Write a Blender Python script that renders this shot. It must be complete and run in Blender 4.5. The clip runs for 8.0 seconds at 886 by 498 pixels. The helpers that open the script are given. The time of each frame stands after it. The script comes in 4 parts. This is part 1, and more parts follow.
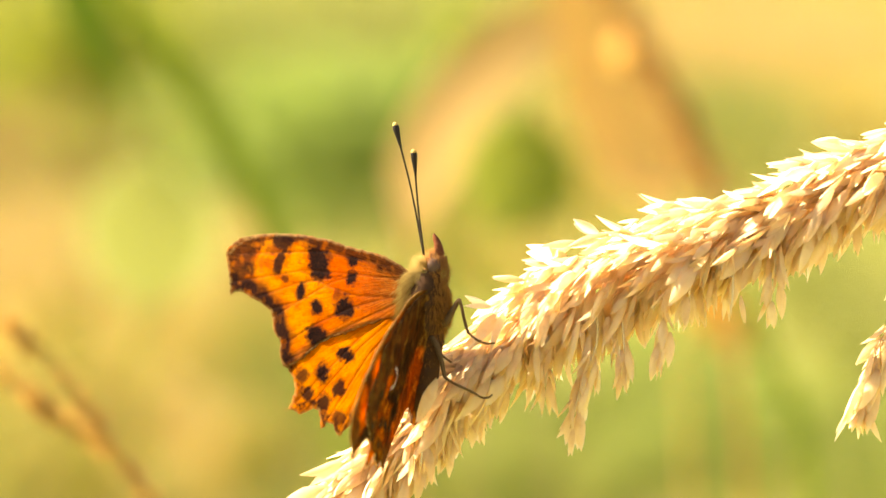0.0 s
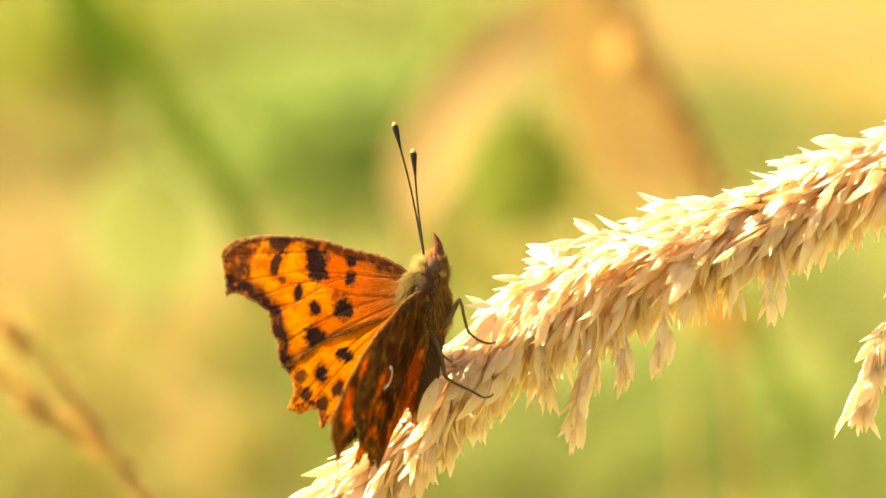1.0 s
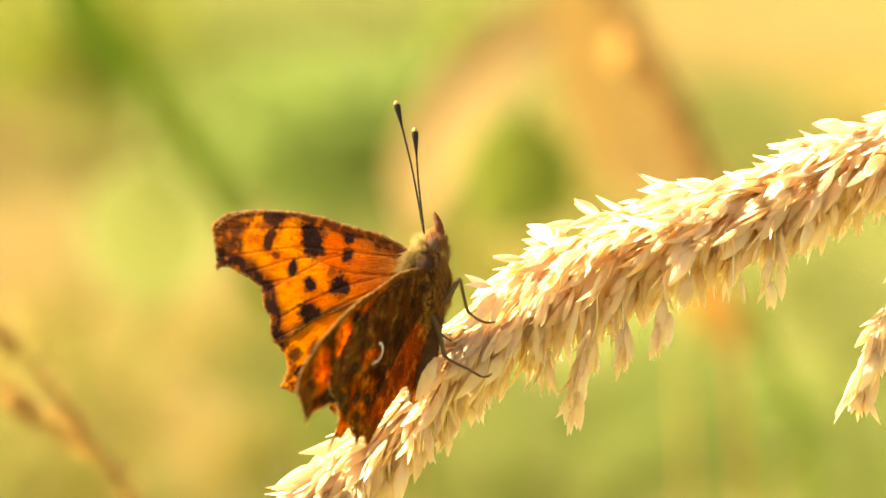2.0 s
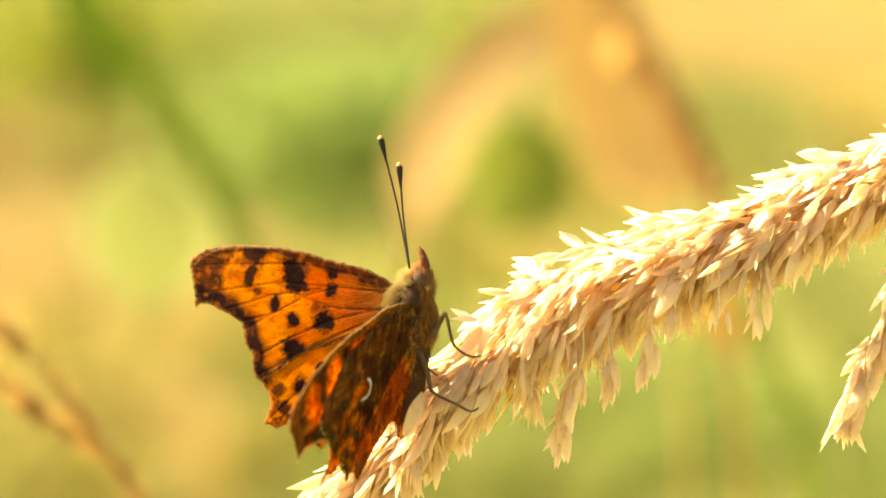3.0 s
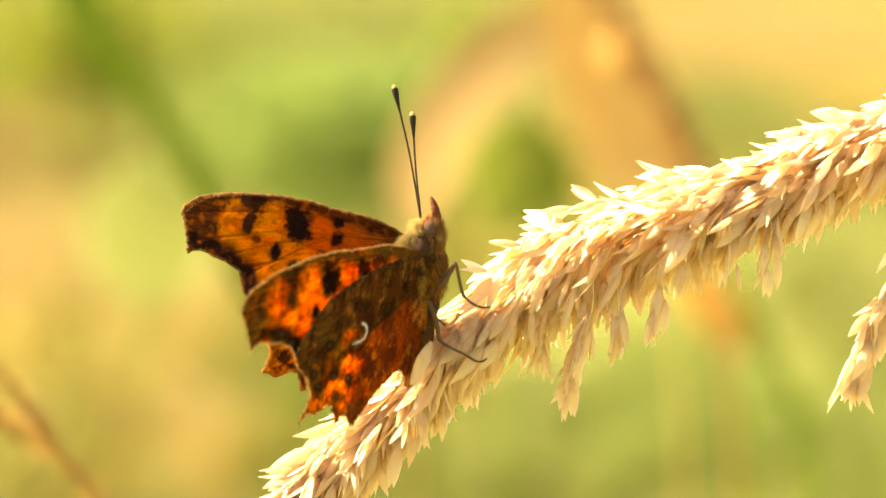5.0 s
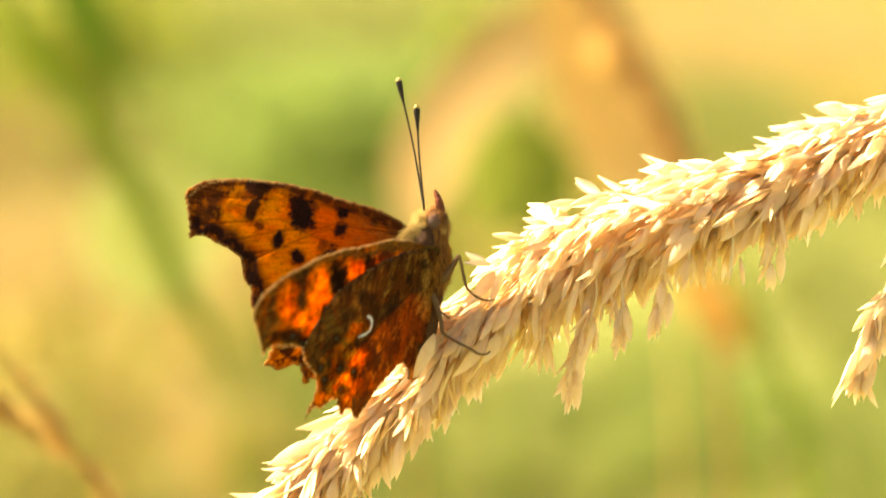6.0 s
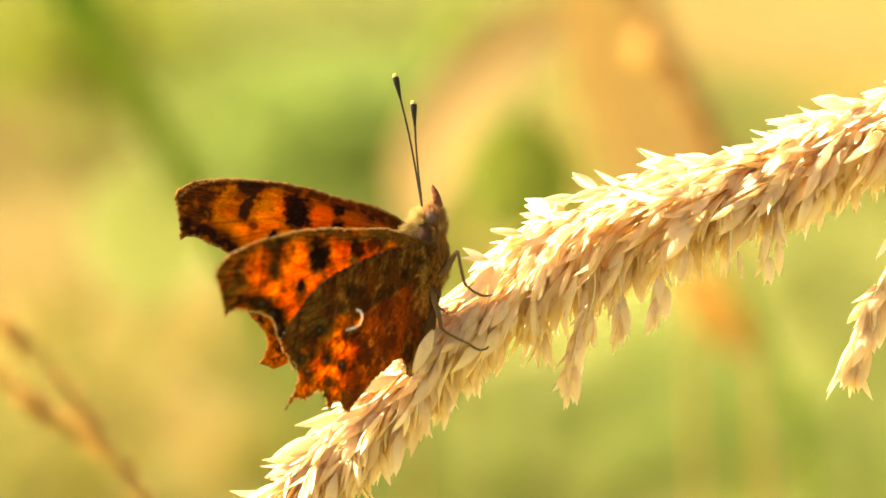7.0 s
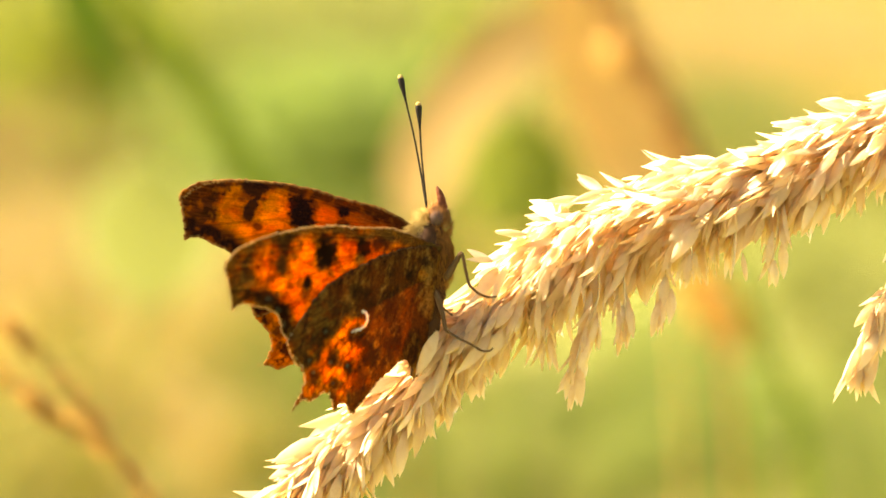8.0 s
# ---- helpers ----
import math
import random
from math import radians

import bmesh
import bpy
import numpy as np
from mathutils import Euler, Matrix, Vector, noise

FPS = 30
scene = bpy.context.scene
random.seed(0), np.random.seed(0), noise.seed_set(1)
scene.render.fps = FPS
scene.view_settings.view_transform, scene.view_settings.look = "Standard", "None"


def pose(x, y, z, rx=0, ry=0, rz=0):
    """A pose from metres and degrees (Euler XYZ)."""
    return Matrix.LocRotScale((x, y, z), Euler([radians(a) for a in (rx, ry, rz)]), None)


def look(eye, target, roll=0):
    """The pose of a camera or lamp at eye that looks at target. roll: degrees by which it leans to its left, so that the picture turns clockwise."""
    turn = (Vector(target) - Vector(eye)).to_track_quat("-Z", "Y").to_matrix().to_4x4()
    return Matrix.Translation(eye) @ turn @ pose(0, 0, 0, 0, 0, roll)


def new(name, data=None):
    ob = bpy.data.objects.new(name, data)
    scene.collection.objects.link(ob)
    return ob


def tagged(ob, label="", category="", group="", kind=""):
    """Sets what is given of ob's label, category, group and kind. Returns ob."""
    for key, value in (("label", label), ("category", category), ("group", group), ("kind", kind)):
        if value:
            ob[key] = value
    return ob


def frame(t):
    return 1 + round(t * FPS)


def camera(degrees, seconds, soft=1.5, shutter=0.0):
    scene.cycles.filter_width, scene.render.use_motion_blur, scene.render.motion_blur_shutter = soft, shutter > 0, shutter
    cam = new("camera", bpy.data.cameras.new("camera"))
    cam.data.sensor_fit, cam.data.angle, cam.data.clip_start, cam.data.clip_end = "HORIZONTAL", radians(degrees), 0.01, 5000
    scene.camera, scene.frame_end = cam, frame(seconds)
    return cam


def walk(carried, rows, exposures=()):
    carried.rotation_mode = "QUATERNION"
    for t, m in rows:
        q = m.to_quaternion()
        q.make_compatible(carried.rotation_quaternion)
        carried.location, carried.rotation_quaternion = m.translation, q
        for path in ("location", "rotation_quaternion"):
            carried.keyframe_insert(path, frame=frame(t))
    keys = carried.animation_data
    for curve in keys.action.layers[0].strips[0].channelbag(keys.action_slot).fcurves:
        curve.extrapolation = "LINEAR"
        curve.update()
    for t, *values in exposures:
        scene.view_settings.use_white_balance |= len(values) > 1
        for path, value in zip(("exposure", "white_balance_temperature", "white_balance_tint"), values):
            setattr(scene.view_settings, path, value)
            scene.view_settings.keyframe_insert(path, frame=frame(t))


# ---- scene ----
# ---- camera: stands still on a tripod, a short tele lens close to the insect ----
EYE, DIP, REACH = Vector((0.0, 0.0, 0.95)), -12.0, 0.3135
VIEW = pose(*EYE, DIP, 0, 0)                      # x right, y ahead, z up, as the camera sees
SUBJECT = VIEW @ pose(0, REACH, 0)                # the plane of the insect, same axes
U = 0.0000562                                     # drawing unit of insect and grass ear, in metres
cam = camera(16.0, 8.0, soft=1.5, shutter=0.5)
cam.data.dof.use_dof = True
cam.data.dof.focus_distance = REACH + 0.003
cam.data.dof.aperture_fstop = 18.0
HOLD = look(EYE, VIEW @ Vector((0, 1, 0)))
walk(cam, [(0.0, HOLD), (8.0, HOLD)], [(0.0, 2.6, 8500, 9), (8.0, 2.6, 8500, 9)])

# ---- daylight: sun high to the side, abreast of the insect ----
SUN = (SUBJECT.to_3x3() @ Vector((-0.69, 0.13, 0.71))).normalized()
world = bpy.data.worlds.new("meadow_sky")
scene.world = world
world.use_nodes = True
sky = world.node_tree.nodes.new("ShaderNodeTexSky")
sky.sky_type, sky.sun_disc = "NISHITA", False
sky.sun_elevation = math.asin(SUN.z)
sky.sun_rotation = math.atan2(SUN.x, SUN.y)
world.node_tree.links.new(sky.outputs[0], world.node_tree.nodes["Background"].inputs[0])
world.node_tree.nodes["Background"].inputs[1].default_value = 0.062
sun_data = bpy.data.lights.new("sun", "SUN")
sun_data.energy, sun_data.angle, sun_data.color = 5.0, radians(0.5), (1.0, 0.92, 0.78)
sun = new("sun", sun_data)
sun.matrix_world = look((0, 0, 5), Vector((0, 0, 5)) - SUN)


# ---- materials ----
class Nodes:
    """A material under construction."""

    def __init__(self, name):
        self.mat = bpy.data.materials.new(name)
        self.mat.use_nodes = True
        self.tree = self.mat.node_tree
        self.tree.nodes.clear()
        self.out = self.tree.nodes.new("ShaderNodeOutputMaterial")

    def put(self, kind, ins=(), **props):
        n = self.tree.nodes.new("ShaderNode" + kind)
        for k, v in props.items():
            setattr(n, k, v)
        for k, v in dict(ins).items():
            if isinstance(v, bpy.types.NodeSocket):
                self.tree.links.new(v, n.inputs[k])
            else:
                n.inputs[k].default_value = v
        return n

    def mix(self, fac, a, b, how="MIX"):
        n = self.put("MixRGB", blend_type=how)
        for k, v in ((0, fac), (1, a), (2, b)):
            if isinstance(v, bpy.types.NodeSocket):
                self.tree.links.new(v, n.inputs[k])
            else:
                n.inputs[k].default_value = v if k == 0 else (*v, 1)
        return n.outputs[0]

    def calc(self, op, a, b=0.0, clamp=False):
        n = self.put("Math", operation=op, use_clamp=clamp)
        for k, v in ((0, a), (1, b)):
            if isinstance(v, bpy.types.NodeSocket):
                self.tree.links.new(v, n.inputs[k])
            else:
                n.inputs[k].default_value = v
        return n.outputs[0]

    def noise(self, scale, detail=3.0, rough=0.55, stretch=None, coord="Object"):
        v = self.put("TexCoord").outputs[coord]
        if stretch:
            v = self.put("Mapping", {"Vector": v, "Scale": stretch}).outputs[0]
        return self.put("TexNoise", {"Vector": v, "Scale": scale, "Detail": detail, "Roughness": rough}).outputs["Fac"]

    def ramp(self, fac, *stops):
        n = self.put("ValToRGB", {"Fac": fac})
        e = n.color_ramp.elements
        while len(e) < len(stops):
            e.new(0.5)
        for k, (at, col) in enumerate(stops):
            e[k].position, e[k].color = at, (*col, 1)
        return n.outputs[0]

    def mask(self, name):
        return self.put("Attribute", attribute_name=name).outputs["Fac"]

    def thinned(self, colour, gamma):
        """The colour that thin, coloured skin lets through: paler than what it reflects."""
        return self.put("Gamma", {"Color": colour, "Gamma": gamma}).outputs[0]

    def finish(self, colour, rough=0.6, sheer=0.0, bump=None, depth=0.0, far=0.001, sheen=0.0, tint=None, spec=0.3):
        ins = {"Base Color": colour if isinstance(colour, bpy.types.NodeSocket) else (*colour, 1), "Roughness": rough,
               "Specular IOR Level": spec, "Sheen Weight": sheen}
        extra = {}
        if bump is not None:
            extra["Normal"] = self.put("Bump", {"Height": bump, "Strength": depth, "Distance": far}).outputs[0]
        s = self.put("BsdfPrincipled", {**ins, **extra}).outputs[0]
        if sheer:
            t = self.put("BsdfTranslucent", {"Color": tint if tint is not None else ins["Base Color"]}).outputs[0]
            s = self.put("MixShader", {0: sheer, 1: s, 2: t}).outputs[0]
        self.tree.links.new(s, self.out.inputs[0])
        return self.mat


def plant_material(name, dark, light, sheer=0.4, scale=40.0, rough=0.55):
    """Leaf or stalk: two colours varied from plant to plant and along the surface."""
    n = Nodes(name)
    grain = n.noise(scale, 4.0, 0.6)
    island = n.put("NewGeometry").outputs["Random Per Island"]
    col = n.mix(n.calc("ADD", n.calc("MULTIPLY", grain, 0.6), n.calc("MULTIPLY", island, 0.4)), dark, light)
    return n.finish(col, rough, sheer, grain, 0.3, 0.0006, spec=0.12)


def straw_material(name, dark, light, joined=False):
    """Dry glume: pale, papery, with fine lengthwise nerves and a browner foot."""
    n = Nodes(name)
    own = n.put("NewGeometry").outputs["Random Per Island"] if joined else n.put("ObjectInfo").outputs["Random"]
    coord = n.put("TexCoord").outputs["UV"]
    lengthwise = n.put("TexNoise", {"Vector": n.put("Mapping", {"Vector": coord, "Scale": (9.0, 0.8, 1.0)}).outputs[0], "Scale": 2.2, "Detail": 2.0}).outputs["Fac"]
    blotch = n.noise(900.0, 3.0)
    col = n.mix(n.calc("MULTIPLY_ADD", own, 0.9), dark, light)
    col = n.mix(n.ramp(lengthwise, (0.35, (0.42, 0.42, 0.42)), (0.62, (0, 0, 0))), col, (0.78, 0.60, 0.38), "MIX")
    col = n.mix(n.ramp(blotch, (0.56, (0, 0, 0)), (0.75, (0.3, 0.3, 0.3))), col, (0.62, 0.40, 0.20))
    split = n.put("SeparateXYZ", {0: coord}).outputs[1]
    col = n.mix(n.ramp(split, (0.0, (0.45, 0.45, 0.45)), (0.28, (0, 0, 0))), col, (0.56, 0.38, 0.18))
    return n.finish(col, 0.5, 0.68, lengthwise, 0.5, 0.0002, spec=0.15, tint=n.mix(0.2, col, (0.97, 0.76, 0.47)))


STRAW = straw_material("straw_glume", (0.81, 0.595, 0.37), (0.92, 0.765, 0.54))
STRAW_JOINED = straw_material("straw_glume_joined", (0.81, 0.595, 0.37), (0.92, 0.765, 0.54), True)
TAWNY_HEAD = plant_material("tawny_seed_head", (0.47, 0.28, 0.085), (0.68, 0.445, 0.15), 0.45, 200.0)
CULM = plant_material("straw_culm", (0.60, 0.44, 0.21), (0.76, 0.58, 0.32), 0.0, 900.0)
BROWN_HEAD = plant_material("brown_seed_head", (0.30, 0.150, 0.047), (0.66, 0.39, 0.145), 0.3, 60.0)
OCHRE = plant_material("dry_ochre_leaf", (0.64, 0.45, 0.195), (0.72, 0.525, 0.245), 0.55, 25.0)
RUST = plant_material("rusty_leaf", (0.74, 0.47, 0.165), (0.85, 0.57, 0.215), 0.4, 40.0)
GREEN = plant_material("green_blade", (0.154, 0.251, 0.022), (0.227, 0.328, 0.038), 0.45, 30.0)
LEAF = plant_material("dark_green_leaf", (0.285, 0.335, 0.050), (0.355, 0.385, 0.075), 0.5, 40.0)
DEEP = plant_material("deep_green_herb", (0.183, 0.254, 0.052), (0.242, 0.302, 0.082), 0.55, 30.0)
FLAME = plant_material("orange_dead_leaf", (0.80, 0.42, 0.10), (0.88, 0.52, 0.14), 0.3, 40.0)
GLINT_STRAW = plant_material("pale_glint_straw", (0.62, 0.45, 0.20), (0.78, 0.58, 0.28), 0.62, 200.0)
BLADE = plant_material("olive_green_blade", (0.247, 0.324, 0.034), (0.316, 0.393, 0.051), 0.5, 30.0)
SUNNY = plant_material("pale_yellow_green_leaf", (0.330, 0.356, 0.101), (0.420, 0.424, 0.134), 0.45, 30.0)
OLIVE = plant_material("olive_green_herb", (0.224, 0.251, 0.033), (0.307, 0.322, 0.051), 0.5, 30.0)


def meadow_material():
    n = Nodes("meadow_grass")
    wide = n.noise(2.3, 2.0, 0.5)
    island = n.put("NewGeometry").outputs["Random Per Island"]
    pick = n.calc("ADD", n.calc("MULTIPLY", wide, 0.75), n.calc("MULTIPLY", island, 0.28))
    col = n.ramp(pick, (0.30, (0.140, 0.185, 0.029)), (0.46, (0.204, 0.221, 0.047)), (0.58, (0.257, 0.233, 0.061)), (0.75, (0.316, 0.244, 0.078)))
    return n.finish(col, 0.6, 0.4)


def ground_material():
    n = Nodes("meadow_ground")
    wide, fine = n.noise(1.7, 3.0, 0.5), n.noise(30.0, 4.0, 0.6)
    col = n.ramp(n.calc("ADD", n.calc("MULTIPLY", wide, 0.8), n.calc("MULTIPLY", fine, 0.2)),
                 (0.34, (0.128, 0.155, 0.021)), (0.5, (0.192, 0.192, 0.038)), (0.66, (0.266, 0.218, 0.064)))
    return n.finish(col, 0.9, 0.0, fine, 0.6, 0.02)


MEADOW, GROUND = meadow_material(), ground_material()


def wing_rays(n, fine, along):
    """Streaks that fan out from the wing's root, as rows of scales and hairs lie."""
    split = n.put("SeparateXYZ", {0: n.put("TexCoord").outputs["Object"]})
    x = n.calc("ADD", split.outputs[0], 0.0016)
    turn = n.calc("MULTIPLY", n.calc("ARCTAN2", split.outputs[2], x), fine)
    far = n.calc("MULTIPLY", n.calc("SQRT", n.calc("ADD", n.calc("MULTIPLY", x, x), n.calc("MULTIPLY", split.outputs[2], split.outputs[2]))), along)
    v = n.put("CombineXYZ", {0: turn, 1: far}).outputs[0]
    return n.put("TexNoise", {"Vector": v, "Scale": 1.0, "Detail": 3.0, "Roughness": 0.6}).outputs["Fac"]


def wing_top_material():
    """Upper side: orange scales, darker spots, smoky margin, brown hairy root."""
    n = Nodes("orange_wing_scales")
    grain = n.noise(5200.0, 3.0, 0.7)
    rays = wing_rays(n, 26.0, 260.0)
    wide = n.noise(260.0, 2.0)
    col = n.ramp(n.calc("ADD", n.calc("MULTIPLY", rays, 0.6), n.calc("MULTIPLY", wide, 0.4)), (0.34, (0.56, 0.080, 0.001)), (0.5, (0.78, 0.160, 0.0012)), (0.66, (0.88, 0.26, 0.0025)))
    col = n.mix(n.mask("glow"), col, n.mix(rays, (0.84, 0.175, 0.003), (0.96, 0.36, 0.008)))
    col = n.mix(n.calc("MULTIPLY", n.mask("ember"), 0.6), col, (0.62, 0.075, 0.001))
    hairs = wing_rays(n, 70.0, 420.0)
    col = n.mix(n.ramp(hairs, (0.34, (0.42, 0.42, 0.42)), (0.5, (0, 0, 0))), col, (0.30, 0.055, 0.002))
    col = n.mix(n.mask("root"), col, n.mix(n.ramp(hairs, (0.4, (0, 0, 0)), (0.6, (1, 1, 1))), (0.060, 0.022, 0.004), (0.34, 0.15, 0.03)))
    col = n.mix(n.mask("vein"), col, (0.07, 0.018, 0.003))
    col = n.mix(n.mask("smoke"), col, n.mix(n.ramp(hairs, (0.38, (0, 0, 0)), (0.6, (1, 1, 1))), (0.012, 0.004, 0.0015), (0.085, 0.020, 0.004)))
    col = n.mix(n.mask("spot"), col, (0.010, 0.004, 0.004))
    col = n.mix(n.calc("MULTIPLY", n.mask("rim"), 0.7), col, (0.40, 0.25, 0.09))
    col = n.mix(n.ramp(grain, (0.42, (0.2, 0.2, 0.2)), (0.58, (0, 0, 0))), col, (0.10, 0.022, 0.003))
    return n.finish(col, 0.55, 0.56, grain, 0.35, 0.00006, spec=0.05, tint=n.thinned(col, 0.85))


def wing_under_material():
    """Underside: bark-like brown mottle, a white comma, and sun shining through painted in as orange patches that also
    pass more light.
    """
    n = Nodes("bark_brown_wing_underside")
    grain = n.noise(5200.0, 3.0, 0.7)
    bark = n.noise(760.0, 6.0, 0.74, (1.0, 1.0, 0.42))
    plates = n.noise(430.0, 5.0, 0.7, (1.0, 1.0, 0.7))
    thin = n.noise(420.0, 3.0, 0.6)
    rays = wing_rays(n, 55.0, 420.0)
    cross = n.noise(1500.0, 3.0, 0.7)
    col = n.ramp(n.calc("ADD", n.calc("MULTIPLY", bark, 0.6), n.calc("MULTIPLY", plates, 0.4)), (0.42, (0.008, 0.003, 0.001)), (0.48, (0.066, 0.022, 0.004)), (0.53, (0.175, 0.066, 0.009)), (0.60, (0.34, 0.16, 0.028)))
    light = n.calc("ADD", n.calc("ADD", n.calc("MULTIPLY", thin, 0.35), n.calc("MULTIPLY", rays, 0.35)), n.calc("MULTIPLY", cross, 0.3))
    # orange of sunlight coming through the wing, put into the colour
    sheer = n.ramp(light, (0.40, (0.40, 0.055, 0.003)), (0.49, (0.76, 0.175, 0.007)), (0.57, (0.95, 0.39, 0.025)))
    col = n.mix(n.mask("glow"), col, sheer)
    col = n.mix(n.ramp(plates, (0.42, (0.72, 0.72, 0.72)), (0.53, (0, 0, 0))), col, (0.15, 0.040, 0.004))
    col = n.mix(n.mask("vein"), col, (0.07, 0.026, 0.006))
    col = n.mix(n.mask("smoke"), col, n.mix(n.ramp(rays, (0.4, (0, 0, 0)), (0.6, (1, 1, 1))), (0.035, 0.018, 0.004), (0.17, 0.100, 0.016)))
    col = n.mix(n.mask("spot"), col, (0.014, 0.006, 0.003))
    col = n.mix(n.mask("eye"), col, (0.06, 0.075, 0.05))
    col = n.mix(n.ramp(grain, (0.40, (0.5, 0.5, 0.5)), (0.58, (0, 0, 0))), col, (0.02, 0.007, 0.002))
    # pale edge line: backlight on the rim scales, painted into the colour
    col = n.mix(n.mask("rim"), col, (0.85, 0.66, 0.33))
    col = n.mix(n.mask("comma"), col, (0.86, 0.88, 0.84))
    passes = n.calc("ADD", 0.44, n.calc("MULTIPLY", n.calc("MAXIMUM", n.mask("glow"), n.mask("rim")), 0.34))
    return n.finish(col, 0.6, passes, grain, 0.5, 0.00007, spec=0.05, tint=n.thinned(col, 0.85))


WING_TOP, WING_UNDER = wing_top_material(), wing_under_material()


def fur_material(name, a, b, scale=2500.0, sheer=0.15):
    n = Nodes(name)
    g = n.noise(scale, 4.0, 0.65)
    own = n.put("NewGeometry").outputs["Random Per Island"]
    return n.finish(n.mix(n.calc("ADD", n.calc("MULTIPLY", g, 0.6), n.calc("MULTIPLY", own, 0.4)), a, b), 0.7, sheer, g, 0.6, 0.0001, spec=0.15)


BODY = fur_material("brown_body_scales", (0.018, 0.007, 0.0025), (0.085, 0.034, 0.010))
FUZZ = fur_material("olive_thorax_hair", (0.18, 0.108, 0.028), (0.50, 0.36, 0.120), 3500.0, 0.45)
BELLY_FUZZ = fur_material("tawny_body_hair", (0.13, 0.042, 0.009), (0.58, 0.25, 0.062), 4200.0, 0.3)
EYE_BROWN = fur_material("brown_compound_eye", (0.03, 0.014, 0.008), (0.13, 0.072, 0.05), 6000.0, 0.0)
PALP = fur_material("rusty_palp", (0.07, 0.018, 0.007), (0.22, 0.06, 0.02), 3000.0)
HORN = fur_material("dark_antenna", (0.012, 0.008, 0.005), (0.06, 0.04, 0.02), 5000.0, 0.0)
KNOB = fur_material("black_antenna_club", (0.008, 0.006, 0.005), (0.03, 0.02, 0.015), 5000.0, 0.0)
KNOB_TIP = fur_material("cream_antenna_tip", (0.36, 0.22, 0.06), (0.5, 0.33, 0.11), 5000.0, 0.0)
LEG = fur_material("grey_brown_leg", (0.045, 0.022, 0.009), (0.17, 0.092, 0.036), 3000.0, 0.0)


# ---- mesh helpers ----
def finish_mesh(name, bm, material, smooth=True):
    me = bpy.data.meshes.new(name)
    bm.to_mesh(me)
    bm.free()
    for m in material if isinstance(material, (list, tuple)) else [material]:
        me.materials.append(m)
    if smooth:
        me.polygons.foreach_set("use_smooth", [True] * len(me.polygons))
    return me


def part(name, bm, material, parent=None, label="", kind=""):
    me = bm if isinstance(bm, bpy.types.Mesh) else finish_mesh(name, bm, material, name != "leaf_blade")
    ob = new(name, me)
    ob.parent = parent
    return tagged(ob, label, kind=kind)


def curve_through(points, steps):
    """A centripetal Catmull-Rom curve through points; a fourth number is a radius."""
    pts = np.array(points, float)
    pts = np.vstack([2 * pts[0] - pts[1], pts, 2 * pts[-1] - pts[-2]])
    knots = [0.0]
    for a, b in zip(pts, pts[1:]):
        knots.append(knots[-1] + max(1e-9, float(np.linalg.norm((b - a)[:3]))) ** 0.5)
    out = []
    for i in range(1, len(pts) - 2):
        (a, b, c, d), (ta, tb, tc, td) = pts[i - 1:i + 3], knots[i - 1:i + 3]
        for k in range(steps):
            t = tb + (tc - tb) * k / steps
            ab = a * (tb - t) / (tb - ta) + b * (t - ta) / (tb - ta)
            bc = b * (tc - t) / (tc - tb) + c * (t - tb) / (tc - tb)
            cd = c * (td - t) / (td - tc) + d * (t - tc) / (td - tc)
            abc = ab * (tc - t) / (tc - ta) + bc * (t - ta) / (tc - ta)
            bcd = bc * (td - t) / (td - tb) + cd * (t - tb) / (td - tb)
            out.append(abc * (tc - t) / (tc - tb) + bcd * (t - tb) / (tc - tb))
    out.append(pts[-2])
    return np.array(out)


def tube(bm, points, steps=5, sides=8, flat=1.0, across=None, bumpy=0.0):
    """A closed round or flattened tube along points (x, y, z, radius)."""
    path = curve_through(points, steps)
    loops, side = [], None
    for i, row in enumerate(path):
        here, r = Vector(row[:3]), max(row[3], 1e-7)
        way = (Vector(path[min(i + 1, len(path) - 1)][:3]) - Vector(path[max(i - 1, 0)][:3])).normalized()
        if side is None:
            side = Vector(across) if across else way.orthogonal()
        side = (side - way * side.dot(way)).normalized()
        up = way.cross(side)
        ring = []
        for k in range(sides):
            a = 2 * math.pi * k / sides
            rr = r * (1 + bumpy * noise.noise(Vector((i * 0.7, k * 1.3, r * 1e4))))
            ring.append(bm.verts.new(here + side * math.cos(a) * rr + up * math.sin(a) * rr * flat))
        loops.append(ring)
    for a, b in zip(loops, loops[1:]):
        for k in range(sides):
            bm.faces.new((a[k], a[(k + 1) % sides], b[(k + 1) % sides], b[k]))
    bm.faces.new(loops[0][::-1])
    bm.faces.new(loops[-1])
    return bm


def scaled(points, f=U):
    return [tuple(v * f for v in p) for p in points]


DOWN = SUBJECT.to_3x3().inverted() @ Vector((0, 0, -1))   # gravity in the axes of the ear


# ---- ground and meadow ----
def make_ground():
    bm = bmesh.new()
    edges = [-600, -60, -12, -4, -2, -1, 0, 1, 2, 4, 12, 60, 600]
    ys = [-600, -60, -10, -2, 0, 1, 2, 3, 4, 5, 6, 8, 12, 30, 120, 800]
    grid = [[bm.verts.new((x, y, 0.05 * noise.noise(Vector((x * 0.4, y * 0.4, 0))) if abs(x) < 20 and abs(y) < 20 else 0.0)) for x in edges] for y in ys]
    for a, b in zip(grid, grid[1:]):
        for k in range(len(edges) - 1):
            bm.faces.new((a[k], a[k + 1], b[k + 1], b[k]))
    return tagged(part("ground", bm, GROUND), "dry summer meadow ground of straw and green turf", "ground", kind="structure")


